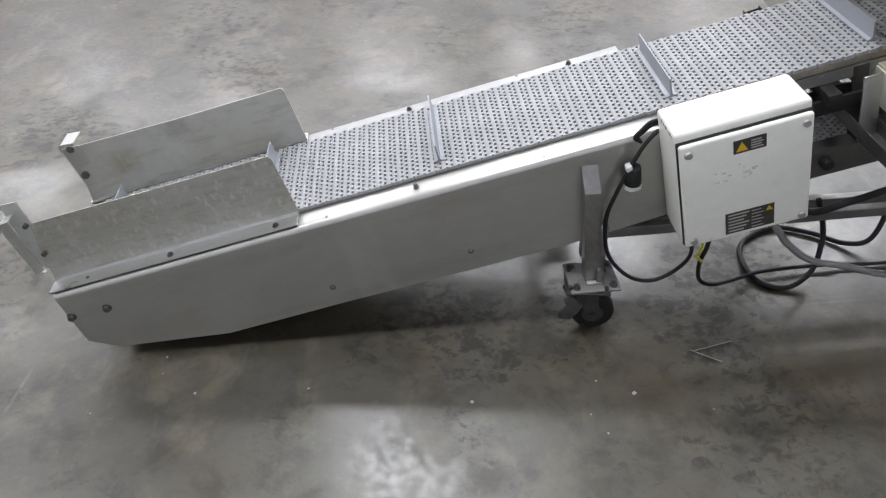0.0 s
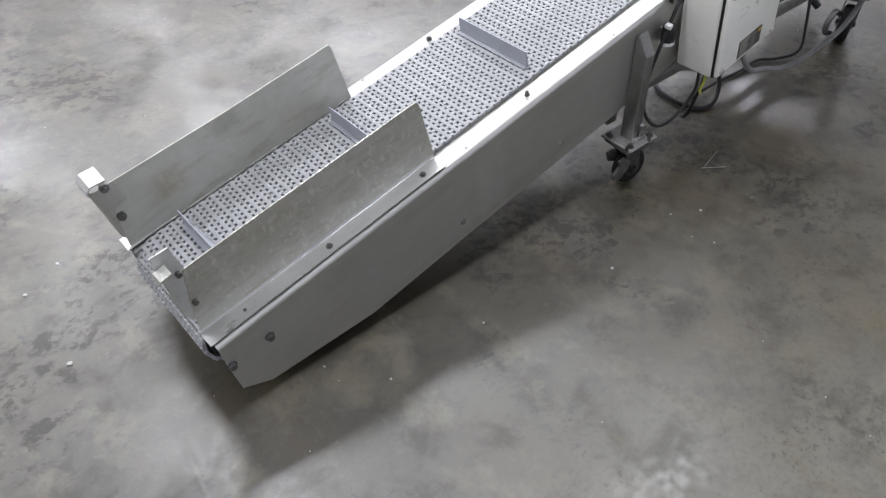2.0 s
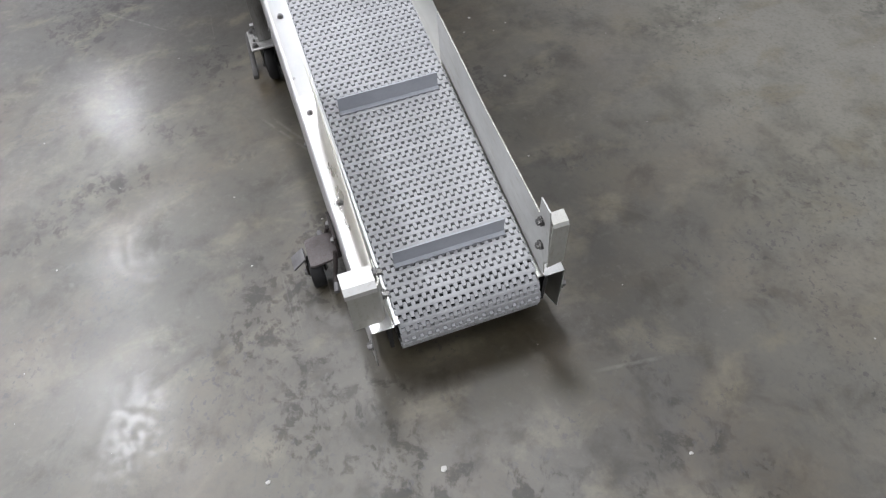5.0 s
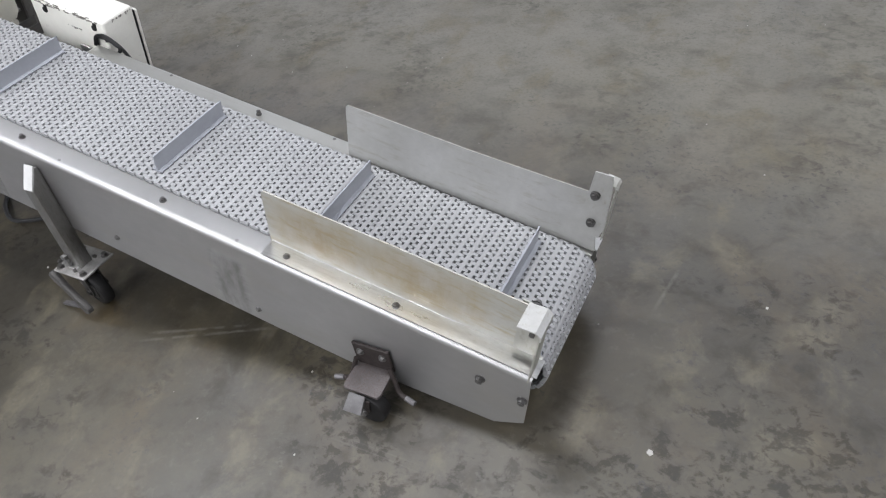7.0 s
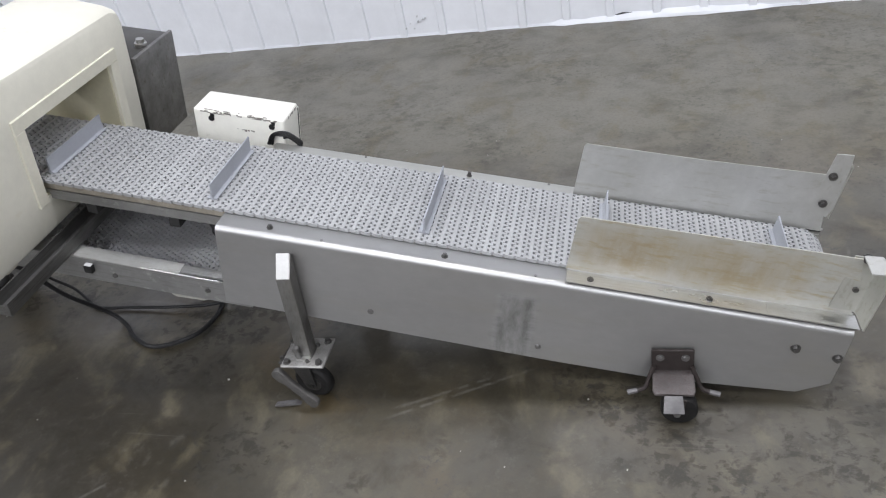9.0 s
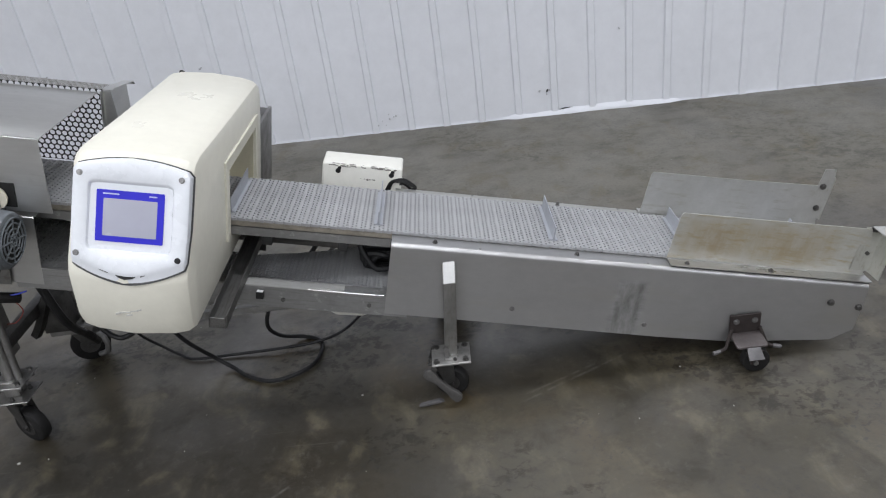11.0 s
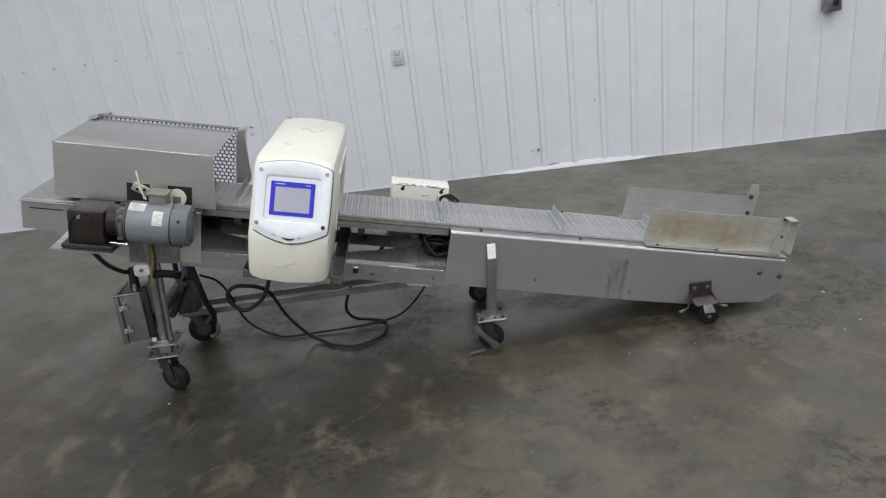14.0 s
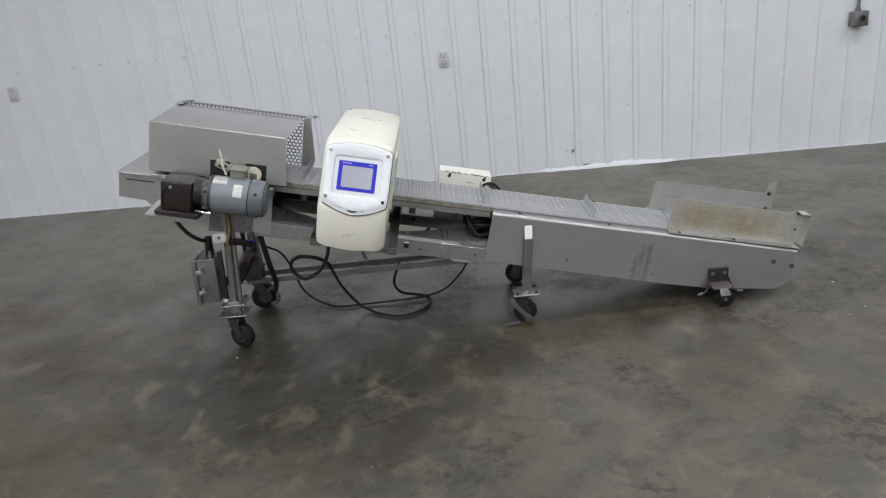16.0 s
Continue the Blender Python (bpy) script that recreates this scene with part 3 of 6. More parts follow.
def ribbed_wall():
    """White ribbed liner sheets, a little askew to the machine."""
    bm = bmesh.new()
    line, x = [(-9.0, 0.0)], 0.842 - 0.236 * 41
    while x < 9.2:
        if x > -8.9:
            j = random.uniform(-0.004, 0.004)
            line += [(x - 0.025 + j, 0.0), (x - 0.019 + j, 0.014), (x + 0.017 + j, 0.014), (x + 0.023 + j, 0.0)]
        x += 0.236
    line.append((9.5, 0.0))
    levels = [0.0, 0.06, 0.5, 1.2, 2.0, 3.2, 5.6]
    grid = []
    for z in levels:
        row = []
        for x, d in line:
            dent = 0.012 * noise.noise((x * 1.1, z * 1.3, 3.0)) + (0.02 * max(0, noise.noise((x * 1.7, 8.0, 1.0))) if z == 0.0 else 0)
            row.append(bm.verts.new((x, -2.46 - 0.055 * x + d + dent, z)))
        grid.append(row)
    for a, b in zip(grid, grid[1:]):
        for i in range(len(line) - 1):
            bm.faces.new((a[i], a[i + 1], b[i + 1], b[i]))
    back = [bm.verts.new((x, -2.69 - 0.055 * x, z)) for x, z in ((-9, 0), (9.5, 0), (9.5, 5.6), (-9, 5.6))]
    bm.faces.new(back)
    return bm


solo("wall_south", ribbed_wall(), WALL_WHITE, "white painted ribbed metal wall with dents and scuffs", "wall", "structure", angle=12)

def foot_strip():
    """Thin folded strip along the wall's foot: nearly flat, crumpled and lifted in one stretch."""
    bm = bmesh.new()
    prev = None
    k = 0
    while True:
        x = -9.0 + 0.030 * k
        if x > 9.4:
            break
        y = -2.46 - 0.055 * x
        torn = min(1.0, max(0.0, (-0.02 - x) / 0.06)) * min(1.0, max(0.0, (x + 1.14) / 0.10))
        n1, n2 = noise.noise((x * 3.1, 0.0, 7.0)), noise.noise((x * 8.0, 4.0, 2.0))
        h = 0.003 + 0.002 * n1 + torn * (0.012 + 0.016 * math.exp(-((x + 0.62) / 0.22) ** 2) + 0.010 * n1 + 0.014 * n2)
        d = 0.008 + 0.002 * n2 + torn * (0.018 + 0.012 * n2 + 0.010 * n1)
        d, h = max(0.007, d), max(0.003, h)
        ring = [bm.verts.new((x, y + 0.004, h + 0.010)), bm.verts.new((x, y + 0.006, h + 0.009)), bm.verts.new((x, y + d, h * 0.55)), bm.verts.new((x, y + d + 0.004, 0.0015)), bm.verts.new((x, y + 0.004, 0.0015))]
        if prev:
            for i in range(5):
                bm.faces.new((prev[i], prev[(i + 1) % 5], ring[(i + 1) % 5], ring[i]))
        else:
            bm.faces.new(ring)
        prev = ring
        k += 1
    bm.faces.new(prev[::-1])
    return bm


solo("baseboard", foot_strip(), WALL_WHITE, "bent white metal strip along the foot of the wall", "trim", "structure", angle=25)

# unseen walls that close the hall; the east one is white to bounce light
for nm, lo, hi in (("wall_north", (-9, 13.0, 0), (9.5, 13.2, 5.6)), ("wall_west", (-9.2, -4, 0), (-9, 13.2, 5.6)), ("wall_east", (9.5, -4, 0), (9.7, 13.2, 5.6))):
    bm = bmesh.new()
    box(bm, lo, hi)
    solo(nm, bm, HALL_BOUNCE if nm == "wall_east" else HALL, "unseen closing wall of the hall, made white to bounce light" if nm == "wall_east" else "plain light grey sheet metal wall of the hall", "wall", "structure")
bm = bmesh.new()
box(bm, (-9.2, -4, 5.6), (9.7, 13.2, 5.75))
solo("ceiling", bm, CEIL, "plain light sheet metal ceiling of the hall", "ceiling", "structure")


def lamp_housing(x, y):
    t = thing("ceiling_light", "white sheet metal strip lamp under the ceiling", "ceiling light", (x, y, LAMP_Z), False, "ceiling lights in rows")
    bm = bmesh.new()
    prism(bm, [(-0.22, 0.0), (0.22, 0.0), (0.14, 0.09), (-0.14, 0.09)], "u", -0.58, 0.58)
    bm.transform(Matrix.Translation((x, y, LAMP_Z)))
    part("housing", bm, HALL, t)
    for dx in (-0.4, 0.4):
        bm = bmesh.new()
        cyl(bm, (x + dx, y, LAMP_Z + 0.08), (x + dx, y, 5.6), 0.006, 8)
        part("hanger", bm, DULL, t)


for x, y in LAMPS:
    lamp_housing(x, y)


def wall_y(x):
    return -2.46 - 0.055 * x


def outlet(x, z, tilt=0.0):
    t = thing("wall_outlet", "grey duplex power outlet plate on the ribbed wall", "outlet", (x, wall_y(x) + 0.006, z), False)
    bm = bmesh.new()
    y = wall_y(x) + 0.008
    box(bm, (x - 0.038, y, z - 0.058), (x + 0.038, y + 0.008, z + 0.058), 0.003)
    part("plate", bm, OUTLET, t)
    for dz in (-0.026, 0.026):
        bm = bmesh.new()
        box(bm, (x - 0.018, y + 0.006, z + dz - 0.014), (x + 0.018, y + 0.010, z + dz + 0.014), 0.002)
        part("socket", bm, OUTLET, t)
        bm = bmesh.new()
        box(bm, (x - 0.022, y + 0.0055, z + dz - 0.018), (x + 0.022, y + 0.0088, z + dz + 0.018), 0.002)
        part("socket_rim", bm, SOCKET_RIM, t)
        bm = bmesh.new()
        for dx in (-0.007, 0.007):
            box(bm, (x + dx - 0.0015, y + 0.0095, z + dz - 0.005), (x + dx + 0.0015, y + 0.0108, z + dz + 0.006))
        part("slot", bm, GASKET, t)


def wall_gap():
    """Dark torn gap behind the lifted strip, and a small gouge above it."""
    bm = bmesh.new()
    for pts in ([(-0.36, 0.028), (-0.40, 0.038), (-0.45, 0.036), (-0.475, 0.028)], [(-0.286, 0.150), (-0.300, 0.158), (-0.298, 0.172), (-0.288, 0.164)]):
        lo = [bm.verts.new((x, wall_y(x) + 0.003, z)) for x, z in pts]
        hi = [bm.verts.new((x, wall_y(x) + 0.009, z)) for x, z in pts]
        n = len(pts)
        bm.faces.new(lo)
        bm.faces.new(hi[::-1])
        for i in range(n):
            bm.faces.new((lo[i], hi[i], hi[(i + 1) % n], lo[(i + 1) % n]))
    bmesh.ops.recalc_face_normals(bm, faces=bm.faces)
    return bm


solo("wall_gouge", wall_gap(), GASKET, "dark torn gap and gouge in the white wall sheet", "damage", "structure")

outlet(0.70, 0.998)
outlet(4.286, 1.057)

t = thing("wall_socket_box", "grey metal socket box with a round outlet on a conduit", "socket box", (-2.515, wall_y(-2.515), 1.01), False)
bm = bmesh.new()
y0 = wall_y(-2.515) + 0.006
box(bm, (-2.534, y0, 0.945), (-2.420, y0 + 0.075, 1.055), 0.006)
part("body", bm, DULL, t)
bm = bmesh.new()
cyl(bm, (-2.485, y0 + 0.074, 1.004), (-2.485, y0 + 0.084, 1.004), 0.030, 24)
part("socket_ring", bm, DULL, t)
bm = bmesh.new()
cyl(bm, (-2.485, y0 + 0.082, 1.004), (-2.485, y0 + 0.0865, 1.004), 0.022, 24)
part("socket_face", bm, GASKET, t)
bm = bmesh.new()
cyl(bm, (-2.468, y0 + 0.035, 1.055), (-2.468, y0 + 0.035, 5.6), 0.0125, 12)
cyl(bm, (-2.468, y0 + 0.035, 1.055), (-2.468, y0 + 0.035, 1.080), 0.019, 12)
part("conduit", bm, DULL, t)

# screws on the wall ribs
t = thing("wall_screws", "small fastener heads on the wall ribs", "screw", (0, wall_y(0), 1.2), False, kind="stuff")
bm = bmesh.new()
for k in range(-30, 36):
    x = 0.842 + 0.236 * k + 0.055
    for z in (1.22, 2.5):
        cyl(bm, (x, wall_y(x) + 0.000, z), (x, wall_y(x) + 0.012, z + 0.001), 0.007, 8)
part("heads", bm, OUTLET, t)

t = thing("wall_scuffs", "small grey scuffs and dents on the white wall", "scuff marks", (0, wall_y(0), 0.4), False, kind="stuff")
bm = bmesh.new()
rnd = random.Random(21)
for x, z in ((-0.30, 0.14), (-0.27, 0.17), (0.72, 0.10), (0.78, 0.06), (2.9, 0.62), (1.9, 0.55), (-0.75, 0.50), (-0.32, 1.18), (0.18, 0.66)):
    for j in range(rnd.randint(1, 4)):
        dx, dz = rnd.uniform(0.004, 0.03), rnd.uniform(0.002, 0.010)
        px, pz = x + rnd.gauss(0, 0.02), z + rnd.gauss(0, 0.012)
        cyl(bm, (px, wall_y(px) - 0.008, pz), (px, wall_y(px) + 0.0135, pz), (min(dx, dz) + 0.001) * 0.6, 7)
part("marks", bm, WALL_MARK, t)

# ---- belt conveyor ----
conv = thing("belt_conveyor", "inclined stainless steel belt conveyor with grey plastic belt on casters", "conveyor", (0.0, 0.0, -H0 / math.cos(ALPHA)))
VS, FL = 0.2135, 0.150


def side_panel(sgn, u0, bottom, name="side_panel"):
    """Folded side plate: upright web, rolled top edge and inward flange."""
    bm = bmesh.new()
    r = 0.014
    poly = [(u0, -r), (u0 - 0.004, -0.075)] + bottom + [(0.571, -0.247), (0.568, -r)]
    prism(bm, poly, "v", sgn * VS, sgn * (VS - 0.003))
    line = [(sgn * (VS - r + r * math.cos(radians(a))), -r + r * math.sin(radians(a))) for a in range(0, 91, 15)] + [(sgn * FL, 0.0), (sgn * FL, -0.012)]
    inner = [(sgn * (VS - r + (r - 0.003) * math.cos(radians(a))), -r + (r - 0.003) * math.sin(radians(a))) for a in range(0, 91, 15)] + [(sgn * (FL + 0.003), -0.003), (sgn * (FL + 0.003), -0.012)]
    prism(bm, line + inner[::-1], "u", u0, 0.568)
    return part(name, bm, PANEL_N if sgn > 0 else PANEL_S, conv)


side_panel(1, -0.930, [(-0.937, -0.165), (-0.874, -0.212), (-0.55, -0.250), (-0.3, -0.254), (0.3, -0.249)])
side_panel(-1, -0.926, [(-0.933, -0.165), (-0.872, -0.210), (-0.59, -0.262), (-0.3, -0.260), (0.3, -0.262)])

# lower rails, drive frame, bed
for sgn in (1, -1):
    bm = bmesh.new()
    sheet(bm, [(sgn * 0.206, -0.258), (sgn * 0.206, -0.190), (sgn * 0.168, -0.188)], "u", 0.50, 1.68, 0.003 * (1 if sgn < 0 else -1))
    # far rail takes a darker steel: shade as well as dirt in its colour
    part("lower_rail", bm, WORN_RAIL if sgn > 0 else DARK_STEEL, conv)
    if sgn > 0:
        for u0, u1 in ((0.52, 0.93), (0.96, 1.09), (1.385, 1.50), (1.505, 1.64)):
            bm = bmesh.new()
            box(bm, (u0, 0.1985, -0.1895), (u1, 0.2075, -0.1862), 0.001, 1)
            part("worn_edge", bm, STEEL_BRIGHT, conv, "bright strip along the upper edge of the rail")
    bm = bmesh.new()
    prism(bm, [(1.60, -0.02), (2.300, -0.02), (2.304, -0.144), (2.18, -0.148), (2.08, -0.232), (1.60, -0.242)], "v", sgn * 0.210, sgn * 0.207)
    sheet(bm, [(sgn * 0.210, -0.022), (sgn * 0.205, -0.017), (sgn * 0.150, -0.017)], "u", 1.60 if sgn > 0 else 1.48, 2.300, 0.003 * (-1 if sgn < 0 else 1))
    part("drive_plate", bm, STEEL, conv)
bm = bmesh.new()
box(bm, (1.86, 0.2105, -0.0215), (2.300, 0.238, -0.0175), 0.001, 1)
part("drive_ledge", bm, STEEL_BRIGHT, conv)
bm = bmesh.new()
box(bm, (2.142, 0.2095, -0.058), (2.272, 0.2115, -0.053), 0.0008, 1)
part("slot_edge", bm, GASKET, conv)
bm = bmesh.new()
sheet(bm, [(2.301, -0.018), (2.304, -0.144)], "v", -0.206, 0.206, 0.003)
sheet(bm, [(2.18, -0.148), (2.08, -0.233), (1.61, -0.243)], "v", -0.206, 0.206, 0.003)
part("end_pan", bm, STEEL, conv)
bm = bmesh.new()
box(bm, (2.170, -0.206, -0.020), (2.303, 0.2095, -0.0165), 0.001, 1)
part("end_cover", bm, STEEL_BRIGHT, conv)
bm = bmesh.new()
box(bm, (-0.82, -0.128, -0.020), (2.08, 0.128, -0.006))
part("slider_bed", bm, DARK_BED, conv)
for sgn in (1, -1):
    bm = bmesh.new()
    box(bm, (-0.82, sgn * 0.130, -0.017), (2.08, sgn * 0.149, 0.0005), 0.002)
    part("wear_strip", bm, BED, conv, "worn tan plastic wear strip")
    bm = bmesh.new()
    sheet(bm, [(sgn * 0.150, -0.046), (sgn * 0.150, -0.019), (sgn * 0.115, -0.019)], "u", 0.57, 2.08, 0.002)
    part("bed_rail", bm, WORN_RAIL, conv)
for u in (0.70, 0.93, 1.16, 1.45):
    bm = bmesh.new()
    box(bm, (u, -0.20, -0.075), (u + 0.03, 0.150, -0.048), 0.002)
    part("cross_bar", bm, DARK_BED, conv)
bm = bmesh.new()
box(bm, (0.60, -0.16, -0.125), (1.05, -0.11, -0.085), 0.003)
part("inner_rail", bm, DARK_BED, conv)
# added plate: keeps light from behind out of the return belt's bay
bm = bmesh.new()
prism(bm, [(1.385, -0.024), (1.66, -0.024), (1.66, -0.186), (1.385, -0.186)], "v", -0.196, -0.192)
part("back_plate", bm, DARK_BED, conv, "added dark plate that shades the return belt from behind")
for u in (0.60, 1.00):
    bm = bmesh.new()
    box(bm, (u, -0.206, -0.258), (u + 0.04, -0.201, -0.02), 0.001)
    part("upright_strap", bm, STEEL, conv)
bm = bmesh.new()
prism(bm, [(0.70, 0.165), (1.03, 0.163), (1.03, 0.207), (0.82, 0.209), (0.78, 0.200), (0.70, 0.207)], "w", -0.1872, -0.184)
part("torn_strip", bm, GUARD_PLAIN, conv, "bent bright strip along the lower rail")
bm = bmesh.new()
prism(bm, [(0.62, -0.258), (0.74, -0.258), (0.72, -0.270), (0.64, -0.267)], "v", 0.18, 0.206)
part("loose_tab", bm, GUARD, conv)
bm = bmesh.new()
box(bm, (0.943, 0.206, -0.226), (0.966, 0.222, -0.202), 0.002)
block = part("nut_block", bm, GASKET, conv)
bm = bmesh.new()
cyl(bm, (0.929, -0.206, -0.220), (0.929, -0.226, -0.220), 0.014, 12, None, 0.002)
part("rail_knob", bm, GASKET, conv)
bm = bmesh.new()
box(bm, (0.9445, 0.207, -0.2022), (0.9645, 0.2205, -0.2005), 0.0005, 1)
part("nut_top", bm, OUTLET, block, "pale top of the nut block")


# guide plates at the loading end
def bolts(parent, spots, axis, r=0.008, h=0.006, washer=0.0125, material=None, name="bolt"):
    for at in spots:
        bm = bmesh.new()
        bolt(bm, at, axis, r, h, washer)
        part(name, bm, material or BOLT, parent)


def guide(sgn, mater, inner, lean):
    bm = bmesh.new()
    v = 0.160
    prism(bm, [(-0.287, 0.006), (-0.291, 0.160), (-0.297, 0.169), (-0.60, 0.170), (-0.886, 0.175), (-0.915, 0.075), (-0.928, 0.006)], "v", sgn * v, sgn * (v + 0.003))
    # the plate leans a little, and bows at its loading end
    for vert in bm.verts:
        k = max(0.0, (-0.60 - vert.co.x) / 0.3)
        vert.co.y += lean * vert.co.z + 0.006 * sgn * k * k * min(1, vert.co.z / 0.1)
    bm.normal_update()
    for f in bm.faces:
        f.material_index = 0 if f.normal.y * sgn > -0.5 else 1
    plate = part("guide_plate", bm, [mater, inner], conv)
    bm = bmesh.new()
    sheet(bm, [(sgn * (v + 0.0005), 0.012), (sgn * (v + 0.003), 0.0045), (sgn * 0.207, 0.0035)], "u", -0.932, -0.290, 0.003 * (1 if sgn > 0 else -1))
    part("guide_flange", bm, STEEL_BRIGHT, conv)
    # black filler strip paints the shade in the gap below the flange
    bm = bmesh.new()
    box(bm, (-0.930, min(sgn * 0.165, sgn * 0.2045), 0.0004), (-0.292, max(sgn * 0.165, sgn * 0.2045), 0.0032))
    part("flange_gasket", bm, GASKET, conv, "black strip standing in for the shaded gap under the guide")
    bolts(conv, [(u, sgn * 0.188, 0.0065) for u in (-0.345, -0.615)], (0, 0, 1), 0.0055, 0.004, 0.0080)
    bm = bmesh.new()
    cyl(bm, (-0.835, sgn * 0.186, 0.006), (-0.835, sgn * 0.186, 0.0085), 0.004, 10)
    part("rivet", bm, BOLT, conv)
    for u, w_ in ((-0.896, 0.174), (-0.902, 0.092)):
        vv = sgn * v + lean * w_
        bm = bmesh.new()
        bolt(bm, (u, vv, w_), (0, -sgn, 0), 0.007, 0.006, 0.0105)
        cyl(bm, (u, vv, w_), (u, vv + sgn * 0.016, w_), 0.0065, 6)
        cyl(bm, (u, vv + sgn * 0.002, w_), (u, vv + sgn * 0.0055, w_), 0.0105, 14)
        part("bolt", bm, BOLT, conv)
    return plate


guide(1, GUARD, GUARD_INNER, 0.070)
guide(-1, GUARD_SCRATCHED, GUARD_PLAIN, 0.060)
# repair overlap on one flange
bm = bmesh.new()
prism(bm, [(-0.742, 0.0085), (-0.845, 0.0095), (-0.937, 0.0075), (-0.937, 0.0055), (-0.79, 0.0062), (-0.742, 0.0065)], "v", 0.163, 0.209)
part("flange_overlap", bm, STEEL_BRIGHT, conv)

# end brackets of the guides
bm = bmesh.new()
prism(bm, [(-0.874, 0.060), (-0.880, 0.165), (-0.883, 0.236), (-0.921, 0.239), (-0.927, 0.198), (-0.933, 0.085), (-0.926, 0.050)], "v", -0.1640, -0.1670)
for vert in bm.verts:
    vert.co.y += 0.060 * vert.co.z
part("end_bracket", bm, GUARD_PLAIN, conv, "stainless bracket with an upright tab")
bm = bmesh.new()
prism(bm, [(-0.155, 0.205), (-0.189, 0.198), (-0.196, 0.058), (-0.162, 0.046)], "u", -0.934, -0.931)
sheet(bm, [(-0.9335, 0.2010), (-0.929, 0.2070), (-0.905, 0.2090)], "v", -0.187, -0.156, 0.003)
part("bracket_flap", bm, GUARD_INNER, conv, "stained flap bent outward")
bm = bmesh.new()
sheet(bm, [(-0.870, 0.1760), (-0.915, 0.1760), (-0.922, 0.180), (-0.925, 0.187), (-0.926, 0.240)], "w", 0.030, 0.178, 0.003)
part("end_bracket", bm, GUARD_INNER, conv, "stained bracket bent outward with a folded lip")
bm = bmesh.new()
sheet(bm, [(-0.929, 0.168), (-0.928, 0.179), (-0.918, 0.186), (-0.884, 0.182)], "v", 0.181, 0.242, 0.003)
part("folded_lip", bm, GUARD_PLAIN, conv)

# bolts and screws of the side panels
bolts(conv, [(0.885, 0.2065, -0.228), (0.62, 0.2065, -0.224)], (0, 1, 0), 0.007, 0.005, 0.010)
bolts(conv, [(0.0, 0.182, 0.0), (0.437, 0.182, 0.0)], (0, 0, 1), 0.0058, 0.006, 0.0082)
bolts(conv, [(0.0, -0.182, 0.0)], (0, 0, 1), 0.0055, 0.010, 0.0075)
bolts(conv, [(-0.922, VS, -0.082), (-0.827, VS, -0.073)], (0, 1, 0), 0.0085, 0.008, 0.0115)
bolts(conv, [(-0.922, -VS, -0.076), (-0.826, -VS, -0.077)], (0, -1, 0), 0.0085, 0.008, 0.0115)
bolts(conv, [(0.175, VS, -0.192), (-0.255, VS, -0.212)], (0, 1, 0), 0.006, 0.003, 0.008, DULL)
bolts(conv, [(-0.281, -VS, -0.200), (0.076, -VS, -0.201)], (0, -1, 0), 0.006, 0.003, 0.008, DULL)
for u in (-0.22, 0.30):
    for sd in (1, -1):
        bm = bmesh.new()
        cyl(bm, (u, sd * 0.198, -0.001), (u, sd * 0.198, 0.0012), 0.004, 8)
        part("screw", bm, DULL, conv)

# rollers
bm = bmesh.new()
cyl(bm, (-0.870, -0.150, -0.068), (-0.870, 0.150, -0.068), 0.066, 32)
cyl(bm, (-0.870, -0.212, -0.068), (-0.870, 0.212, -0.068), 0.014, 16)
part("tail_roller", bm, DARK_BED, conv)
bm = bmesh.new()
cyl(bm, (2.085, -0.150, -0.061), (2.085, 0.150, -0.061), 0.058, 32)
cyl(bm, (2.085, -0.205, -0.061), (2.085, 0.205, -0.061), 0.014, 16)
part("drive_roller", bm, DARK_BED, conv)
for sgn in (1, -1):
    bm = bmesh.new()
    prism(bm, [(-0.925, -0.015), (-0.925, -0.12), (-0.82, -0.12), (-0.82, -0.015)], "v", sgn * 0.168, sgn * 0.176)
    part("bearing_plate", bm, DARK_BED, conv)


# ---- plastic belt: hinged link rows on their rods ----
PITCH, HALF = 0.0272, 0.157
BELT_LINE = [(2.085, 0.007)]
BELT_LINE += [(-0.870, 0.007)] + arc(-0.870, -0.068, 0.075, 90, 270, 16)[1:]
BELT_LINE += [(-0.4, -0.150), (0.45, -0.186), (0.58, -0.202), (0.70, -0.226), (0.80, -0.249), (0.90, -0.268), (1.02, -0.285), (1.18, -0.292), (1.36, -0.282), (1.60, -0.235), (1.93, -0.16)] + arc(2.085, -0.061, 0.068, 270, 450, 16)


def along(line, step):
    """Places and angles at even steps along a line."""
    pts = [Vector(p) for p in line]
    out, left = [], 0.0
    for a, b in zip(pts, pts[1:]):
        d = (b - a).length
        s = left
        while s < d:
            q = a + (b - a) * (s / d)
            out.append((q.x, q.y, math.atan2(b.y - a.y, b.x - a.x)))
            s += step
        left = s - d
    return out


rows = along(BELT_LINE, PITCH)
bm = bmesh.new()
for i, (u, w_, a) in enumerate(rows):
    du, dw = math.cos(a) * PITCH / 2, math.sin(a) * PITCH / 2
    cyl(bm, (u + du, -HALF + 0.004, w_ + dw), (u + du, HALF - 0.004, w_ + dw), 0.0024, 6)
belt = part("belt", bm, ROD, conv, "grey plastic modular belt with open links")

